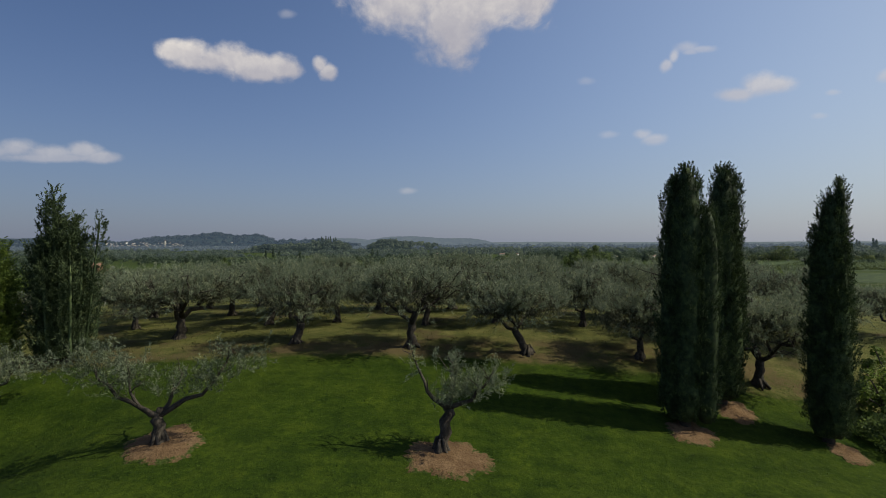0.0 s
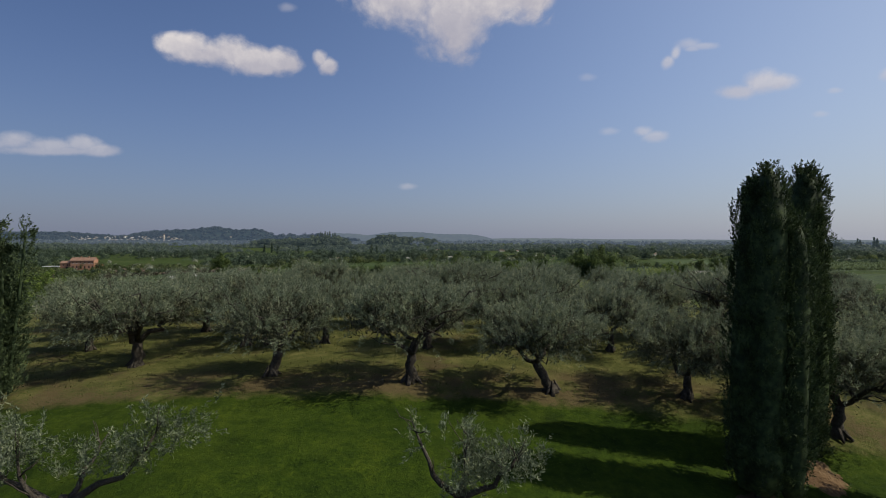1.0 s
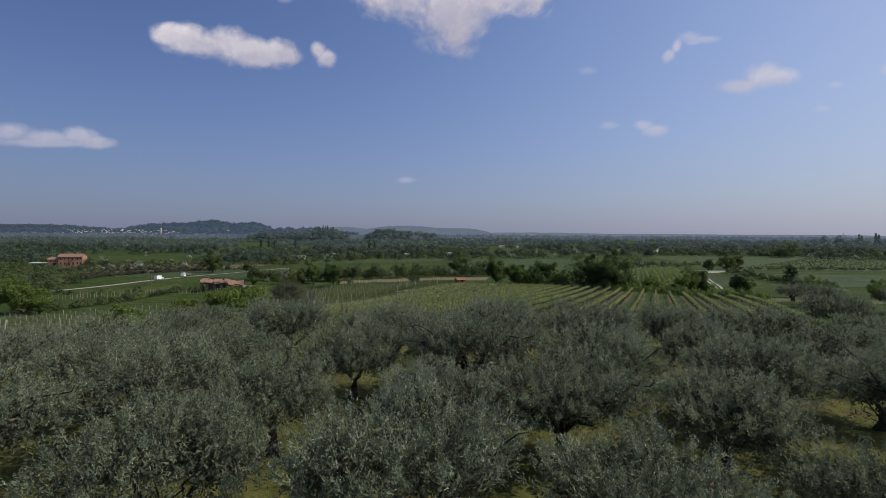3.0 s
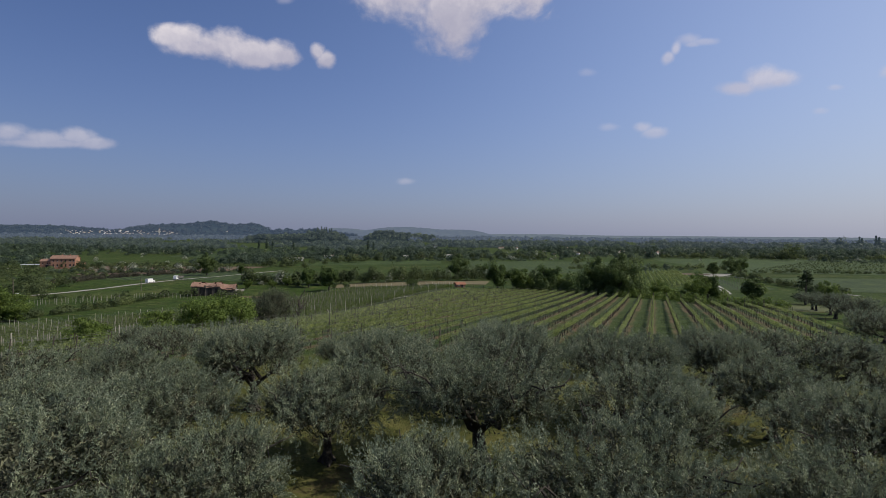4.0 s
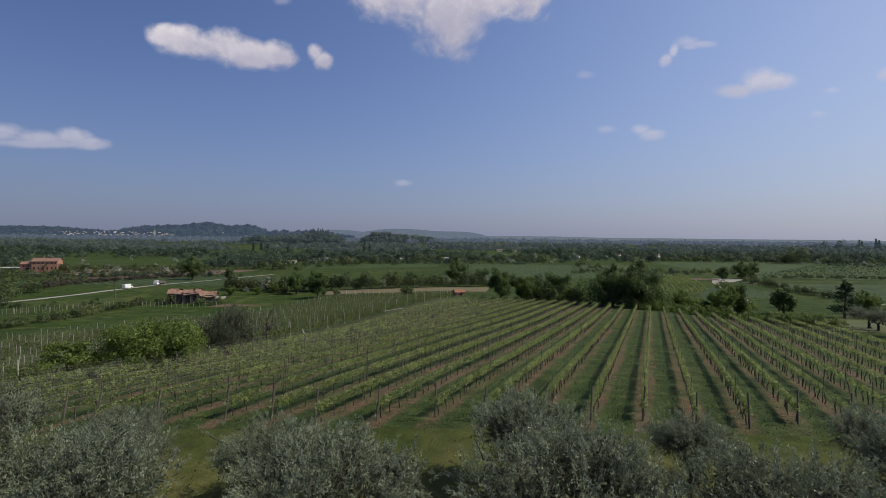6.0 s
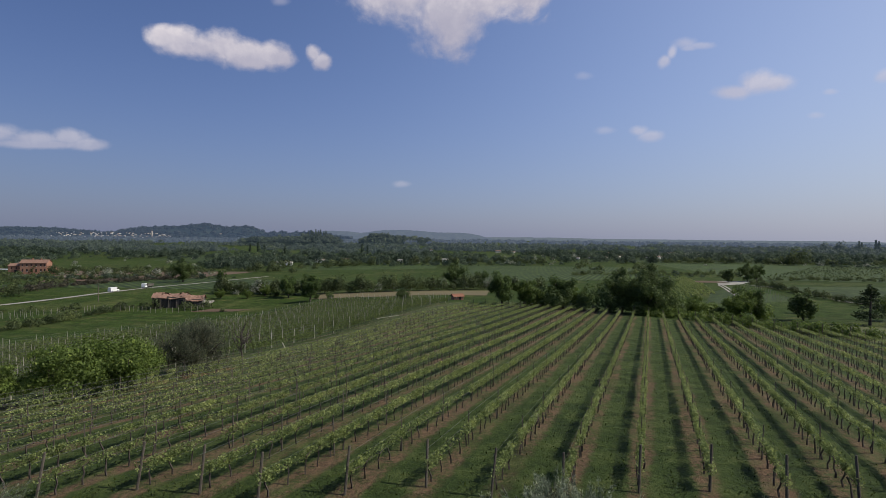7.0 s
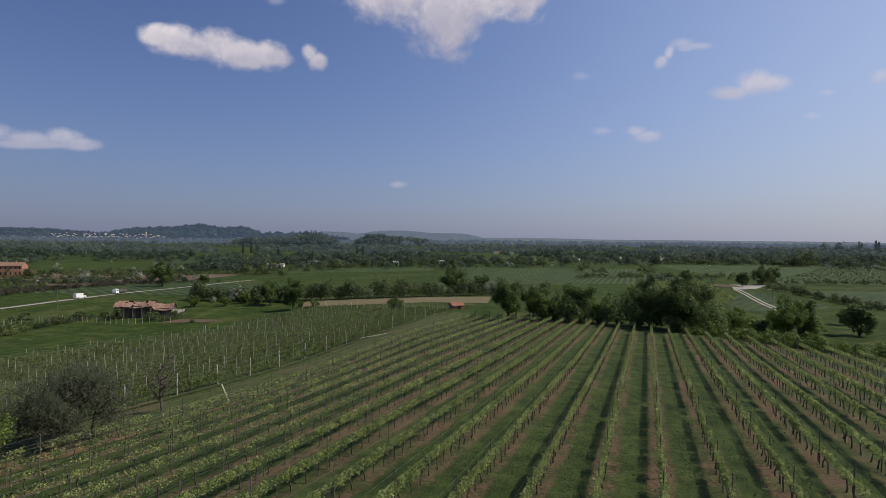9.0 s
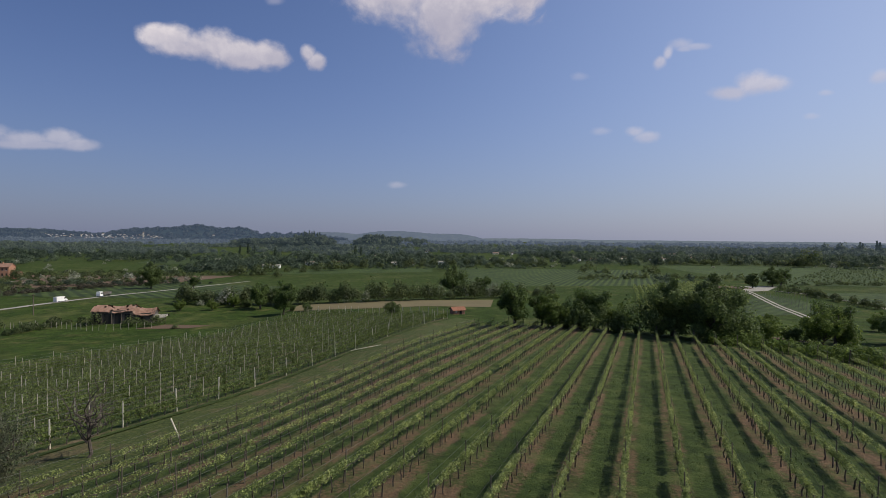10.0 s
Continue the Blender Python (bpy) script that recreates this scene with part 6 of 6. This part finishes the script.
vehicle("delivery_van", -124.2, 226.0, 80, [(-2.6, 0.35), (2.6, 0.35), (2.7, 0.95), (1.9, 1.25), (1.3, 2.3), (-2.6, 2.35)], 1.95, 5.2, [(1.45, 1.3, 0.8, 0.6)], "white delivery van on the valley road", "van", MAT_WHITE)
vehicle("car", -141.5, 181.0, 62, [(-2.0, 0.3), (2.0, 0.3), (2.05, 0.75), (1.0, 0.9), (0.4, 1.42), (-1.2, 1.42), (-1.95, 0.95)], 1.7, 4.0, [(-0.3, 0.92, 1.5, 0.4)], "small white car on the valley road", "car", MAT_WHITE)
lorry = vehicle("tipper_lorry", -121.6, 243.5, 263, [(1.7, 0.6), (3.6, 0.6), (3.6, 1.6), (3.3, 2.7), (1.7, 2.7)], 2.3, 7.0, [(2.6, 1.6, 1.1, 0.7)], "white tipper lorry with grey load bed", "lorry", MAT_WHITE)
part("load_bed", mesh_of("load_bed", *block(5.0, 2.3, 1.2, 1.0, -1.1, 0), MAT_POST), lorry, "grey ribbed tipper bed")
part("chassis", mesh_of("chassis", *block(7.0, 1.0, 0.4, 0.6, 0, 0), MAT_DARK), lorry)
for k in range(8):
    part("bed_rib", mesh_of("bed_rib", *block(0.1, 2.4, 1.2, 1.0, -3.5 + 0.68 * k, 0), MAT_STEEL), lorry)


def pole(x, y, h):
    ob = thing("utility_pole", at(x, y), "plain wooden utility pole beside the road", "pole", "roadside poles")
    V, F = tube([(0, 0, -0.4), (0, 0, h * 0.6), (0, 0, h)], [0.16, 0.13, 0.10], 8)
    part("shaft", mesh_of("pole_shaft", V, F, MAT_POST), ob)
    part("crossarm", mesh_of("crossarm", *block(1.4, 0.12, 0.12, h - 0.5), MAT_POST), ob)


for x, y, h in ((-140, 178, 7), (-112, 200, 6), (-160, 150, 7)):
    pole(x, y, h)

# ---- small things in the vineyard ----
def rod(name, a, b, r, mat, label, category):
    n = 8
    L = [(a[0] + (b[0] - a[0]) * k / n, a[1] + (b[1] - a[1]) * k / n) for k in range(n + 1)]
    h = [a[2] + (b[2] - a[2]) * k / n for k in range(n + 1)]
    V, F = tube([(x, y, gz(x, y) + q) for (x, y), q in zip(L, h)], [r] * (n + 1), 6)
    tagged(new(name, mesh_of(name, V, F, mat)), label, category)


rod("irrigation_pipe", (-11.2, 126.5, 0.75), (-7.4, 128.5, 0.65), 0.03, MAT_CONCRETE, "white irrigation pipe on low supports", "pipe")
rod("irrigation_pipe", (-7.4, 128.5, 0.65), (1.5, 150.0, 0.55), 0.010, MAT_POST, "white irrigation pipe along a vine row", "pipe")
rod("leaning_stake", (-17.9, 96.2, -0.1), (-18.6, 96.2, 1.6), 0.05, MAT_CONCRETE, "leaning pale wooden stake in grass", "stake")


# ---- grass and weeds ----
def blades(name, n, place, height, width, mat, label, seed, upright=1.0, flat=False):
    rng = np.random.default_rng(seed)
    Q = place(rng, n)
    z = ground(Q[:, 0], Q[:, 1])
    V, F = leaf_geometry(np.c_[Q, z], rng.normal(0, 0.4, (n, 3)) * (1, 1, upright) + (0, 0, upright), rng.uniform(0.5, 1.3, n) * height, rng.uniform(0.6, 1.3, n) * width, rng, out=rng.normal(0, 0.25, (n, 3)) + (0, 0, 1) if flat else None)
    V[:, 2] += 0.05 if flat else 0.0
    return tagged(new(name, mesh_of(name, V, F, mat)), label, "grass", kind="stuff")


MAT_LAWN_BLADE = leafy("lawn_blade", (0.028, 0.055, 0.005), (0.08, 0.115, 0.015), 0.5, coarse=0.4)
MAT_ALLEY_BLADE = leafy("alley_blade", (0.03, 0.052, 0.008), (0.09, 0.115, 0.03), 0.5, coarse=0.4)
MAT_DRY_BLADE = leafy("dry_blade", (0.06, 0.065, 0.02), (0.17, 0.155, 0.06), 0.55, coarse=0.4)
blades("lawn_grass", 36000, lambda r, n: np.stack([r.uniform(-24, 24, n), r.uniform(7, 24.5, n)], -1), 0.07, 0.03, MAT_LAWN_BLADE, "short mown lawn grass", 1, 0.12, True)
blades("grove_grass", 30000, lambda r, n: np.stack([r.uniform(-32, 34, n), r.uniform(24.5, 57, n)], -1), 0.12, 0.04, MAT_DRY_BLADE, "dry yellow-green grass under olives", 2, 0.35, True)


rng = random.Random(77)
verge = []
for _ in range(170):
    p, d = rng.uniform(-17, 12), rng.uniform(1.2, 7.0)
    verge.append(((p + RD[0] * (far_end(p) + d)) / RD[1], far_end(p) + d))
wood("verge_bushes", verge, 0.85, 1.6, MAT_BRIGHT, "tall bright green grass and scrub at row ends", "scrub", 50, 51)
wood("young_scrub", [(rng.uniform(48, 74), rng.uniform(140, 172)) for _ in range(64)], 1.4, 2.5, MAT_BRIGHT, "light green saplings and scrub below the vineyard", "scrub", 60, 53)
FAR_ROWS = []
for k in range(18):
    FAR_ROWS += along([(56 + 3.0 * k, 190 + 2.0 * k), (96 + 3.0 * k, 290 + 2.0 * k)], 1.6, 0.1, 600 + k)
wood("far_vine_rows", FAR_ROWS, 0.6, 1.3, MAT_VINE, "rows of a far vineyard in young leaf", "vineyard", 10, 52)


def alley(r, n):
    p = ROW_0 + PITCH * (r.integers(-12, 14, n) + 0.5) + r.normal(0, 0.42, n)
    y = 57 + r.uniform(0, 1, n) ** 1.6 * 60
    return np.stack([(p + RD[0] * y) / RD[1], y], -1)


blades("alley_grass", 36000, alley, 0.16, 0.05, MAT_ALLEY_BLADE, "green grass between vine rows", 4, 0.2, True)


# ---- clouds ----
def cloud(az, el, wide, high, lobes, bright, seed, wisp=0.0):
    """A cumulus far off: a billowed, self-glowing sheet of vapour whose thin edges let the sky through."""
    D = 4300.0
    rng = np.random.default_rng(seed)
    ob_name = "cloud"
    nx, nz = 64, 40
    U, W = np.meshgrid(np.linspace(-1.35, 1.35, nx), np.linspace(-1.35, 1.35, nz))
    dens = np.full_like(U, -1.0)
    for cx, cz, rx, rz in lobes:
        dens = np.maximum(dens, 1 - np.sqrt(((U - cx) / rx) ** 2 + ((W - cz) / rz) ** 2))
    w, h = D * math.tan(radians(wide / 2)) * 1.12, D * math.tan(radians(high / 2)) * 1.12
    depth = 0.35 * min(w, h) * np.sqrt(np.clip(dens, 0, 1))
    V = np.stack([U * w, -depth, W * h], -1).reshape(-1, 3)
    i = (np.arange(nz - 1)[:, None] * nx + np.arange(nx - 1)).ravel()
    quads = np.stack([i, i + 1, i + nx + 1, i + nx], -1)
    flat = dens.ravel()
    quads = quads[flat[quads].max(1) > -0.35]
    me = mesh_of("cloud", V, quads, cloud_material(bright, wisp, seed), True)
    layer = me.attributes.new("vapour", "FLOAT", "POINT")
    layer.data.foreach_set("value", flat.astype(np.float32))
    m = Matrix.Rotation(radians(-az), 4, "Z") @ Matrix.Rotation(radians(el), 4, "X") @ Matrix.Translation((0, D, 0)) @ Matrix.Rotation(math.atan(math.tan(radians(el)) * math.sin(radians(az))), 4, "Y")
    ob = new(ob_name, me)
    ob.matrix_basis = Matrix.Translation((0, 12, 9.7)) @ m
    return tagged(ob, "white fair-weather cumulus cloud" if bright > 0.6 else "thin pale wisp of cloud", "cloud", kind="structure")


def cloud_material(bright, wisp, seed):
    m = bpy.data.materials.new("cloud_glow")
    m.use_nodes = True
    n, l = m.node_tree.nodes, m.node_tree.links
    n.remove(n["Principled BSDF"])
    a = n.new("ShaderNodeAttribute")
    a.attribute_name = "vapour"
    c = n.new("ShaderNodeTexCoord")
    mp = n.new("ShaderNodeMapping")
    mp.inputs["Location"].default_value = (seed * 3.1, 0, seed * 1.7)
    l.new(c.outputs["Object"], mp.inputs["Vector"])
    big, small = noise_tex(n, l, 0.0052, 6, 0.55, mp.outputs[0]), noise_tex(n, l, 0.014, 5, 0.55, mp.outputs[0])
    d = maths(n, l, "ADD", a.outputs["Fac"], maths(n, l, "MULTIPLY", maths(n, l, "SUBTRACT", big, 0.5), 1.1))
    d = maths(n, l, "ADD", d, maths(n, l, "MULTIPLY", maths(n, l, "SUBTRACT", small, 0.5), 0.22))
    alpha = step(n, l, d, -0.1 + wisp * 0.1, 0.62 + wisp * 0.4)
    alpha = maths(n, l, "MULTIPLY", alpha, bright)
    s = n.new("ShaderNodeSeparateXYZ")
    l.new(c.outputs["Generated"], s.inputs[0])
    # sunlit top and grey underside are painted into the glow by height and noise
    tone = maths(n, l, "ADD", maths(n, l, "MULTIPLY", s.outputs[2], 0.62), maths(n, l, "ADD", maths(n, l, "MULTIPLY", big, 0.35), maths(n, l, "MULTIPLY", small, 0.2)))
    thin = min(1.0, 1.6 * wisp)
    col = ramp(n, l, tone, [(0.24, (0.32 + 0.2 * thin, 0.32 + 0.2 * thin, 0.44 + 0.2 * thin)), (0.58, (0.47 + 0.1 * thin, 0.455 + 0.1 * thin, 0.55 + 0.1 * thin)), (0.88, (0.80, 0.745, 0.77))])
    e = n.new("ShaderNodeEmission")
    l.new(col, e.inputs["Color"])
    t = n.new("ShaderNodeBsdfTransparent")
    ms = n.new("ShaderNodeMixShader")
    l.new(alpha, ms.inputs[0])
    l.new(t.outputs[0], ms.inputs[1])
    l.new(e.outputs[0], ms.inputs[2])
    l.new(ms.outputs[0], n["Material Output"].inputs["Surface"])
    return m


cloud(-23.1, 18.4, 11.8, 5.4, [(-0.8, 0.5, 0.26, 0.42), (-0.58, 0.42, 0.34, 0.5), (-0.3, 0.25, 0.4, 0.46), (-0.05, 0.3, 0.36, 0.56), (0.25, 0.05, 0.42, 0.56), (0.62, 0.0, 0.38, 0.5), (0.8, -0.05, 0.24, 0.42), (0.35, -0.15, 0.45, 0.36), (-0.55, 0.2, 0.4, 0.36)], 1.0, 1)
cloud(-13.7, 19.1, 3.4, 3.1, [(-0.25, 0.35, 0.5, 0.55), (0.2, -0.1, 0.6, 0.6)], 0.92, 2)
cloud(-0.7, 25.0, 22.0, 13.5, [(-0.62, 0.6, 0.5, 0.5), (-0.2, 0.4, 0.6, 0.65), (0.14, -0.1, 0.36, 0.66), (0.42, 0.45, 0.46, 0.5), (0.55, 0.3, 0.42, 0.45), (0.76, 0.24, 0.3, 0.45), (0.3, 0.15, 0.4, 0.45), (-0.3, 0.2, 0.45, 0.5)], 1.0, 17)
cloud(25.2, 18.6, 2.6, 2.8, [(-0.25, -0.2, 0.5, 0.5), (0.15, 0.35, 0.4, 0.5)], 0.62, 4, 0.5)
cloud(27.4, 19.5, 4.4, 2.0, [(-0.3, 0.15, 0.6, 0.6), (0.3, -0.05, 0.65, 0.4), (-0.1, -0.25, 0.4, 0.3)], 0.42, 5, 0.55)
cloud(32.9, 15.0, 7.0, 3.6, [(0.1, 0.15, 0.55, 0.65), (-0.4, -0.3, 0.55, 0.4), (0.4, 0.1, 0.45, 0.5)], 0.72, 6, 0.4)
cloud(22.9, 11.2, 4.6, 2.4, [(-0.2, 0.3, 0.5, 0.5), (0.3, -0.1, 0.6, 0.6)], 0.5, 7, 0.5)
cloud(18.9, 11.9, 3.2, 1.4, [(0, 0, 0.8, 0.7)], 0.28, 8, 0.7)
cloud(-38.9, 8.2, 11.5, 3.1, [(-0.7, 0.1, 0.35, 0.6), (-0.38, 0.25, 0.3, 0.6), (-0.05, 0.05, 0.42, 0.5), (0.34, 0.2, 0.24, 0.6), (0.55, -0.15, 0.35, 0.4), (0.0, -0.2, 0.9, 0.3)], 0.58, 9, 0.3)
cloud(-4.2, 6.1, 3.2, 1.3, [(0, 0, 0.8, 0.7)], 0.34, 10, 0.6)
cloud(38.9, 13.5, 1.7, 0.9, [(0, 0, 0.8, 0.7)], 0.35, 11, 0.6)
cloud(37.9, 11.6, 1.9, 1.0, [(0, 0, 0.8, 0.7)], 0.28, 12, 0.6)
cloud(42.6, 14.2, 2.0, 1.8, [(0, 0, 0.8, 0.7)], 0.5, 13, 0.5)
cloud(-17.8, 24.2, 2.6, 1.4, [(0, 0, 0.8, 0.7)], 0.3, 14, 0.6)
cloud(16.5, 17.7, 2.8, 1.4, [(0, 0, 0.8, 0.7)], 0.22, 15, 0.7)

young_rows = thing("stake_rows", Matrix.Translation((125, 225, gz(125, 225))), "rows of white stakes of a newly planted field", "fence")
for j in range(3):
    for k in range(17):
        x, y = 110 + 4.2 * j + 1.35 * k, 199 - 1.2 * j + 3.3 * k
        part("stake", STAKE, young_rows, at=Matrix.Translation((x - 125, y - 225, gz(x, y) - gz(125, 225))) @ Matrix.Rotation(radians(3 * math.sin(k * 3.1 + j)), 4, "Y"))
stakes = thing("stake_rows", Matrix.Translation((-115, 162, gz(-115, 162))), "short rows of pale vineyard stakes", "fence")
for j in range(4):
    for k in range(12):
        x, y = -124 + 1.7 * k + 2.4 * j, 150 + 1.5 * k + 5.5 * j
        x += 0.4 * math.sin(k * 2.7 + j)
        part("stake", STAKE, stakes, at=Matrix.Translation((x + 115, y - 162, gz(x, y) - gz(-115, 162))) @ Matrix.Rotation(radians(3 * math.sin(k * 5.1 + j)), 4, "Y"))
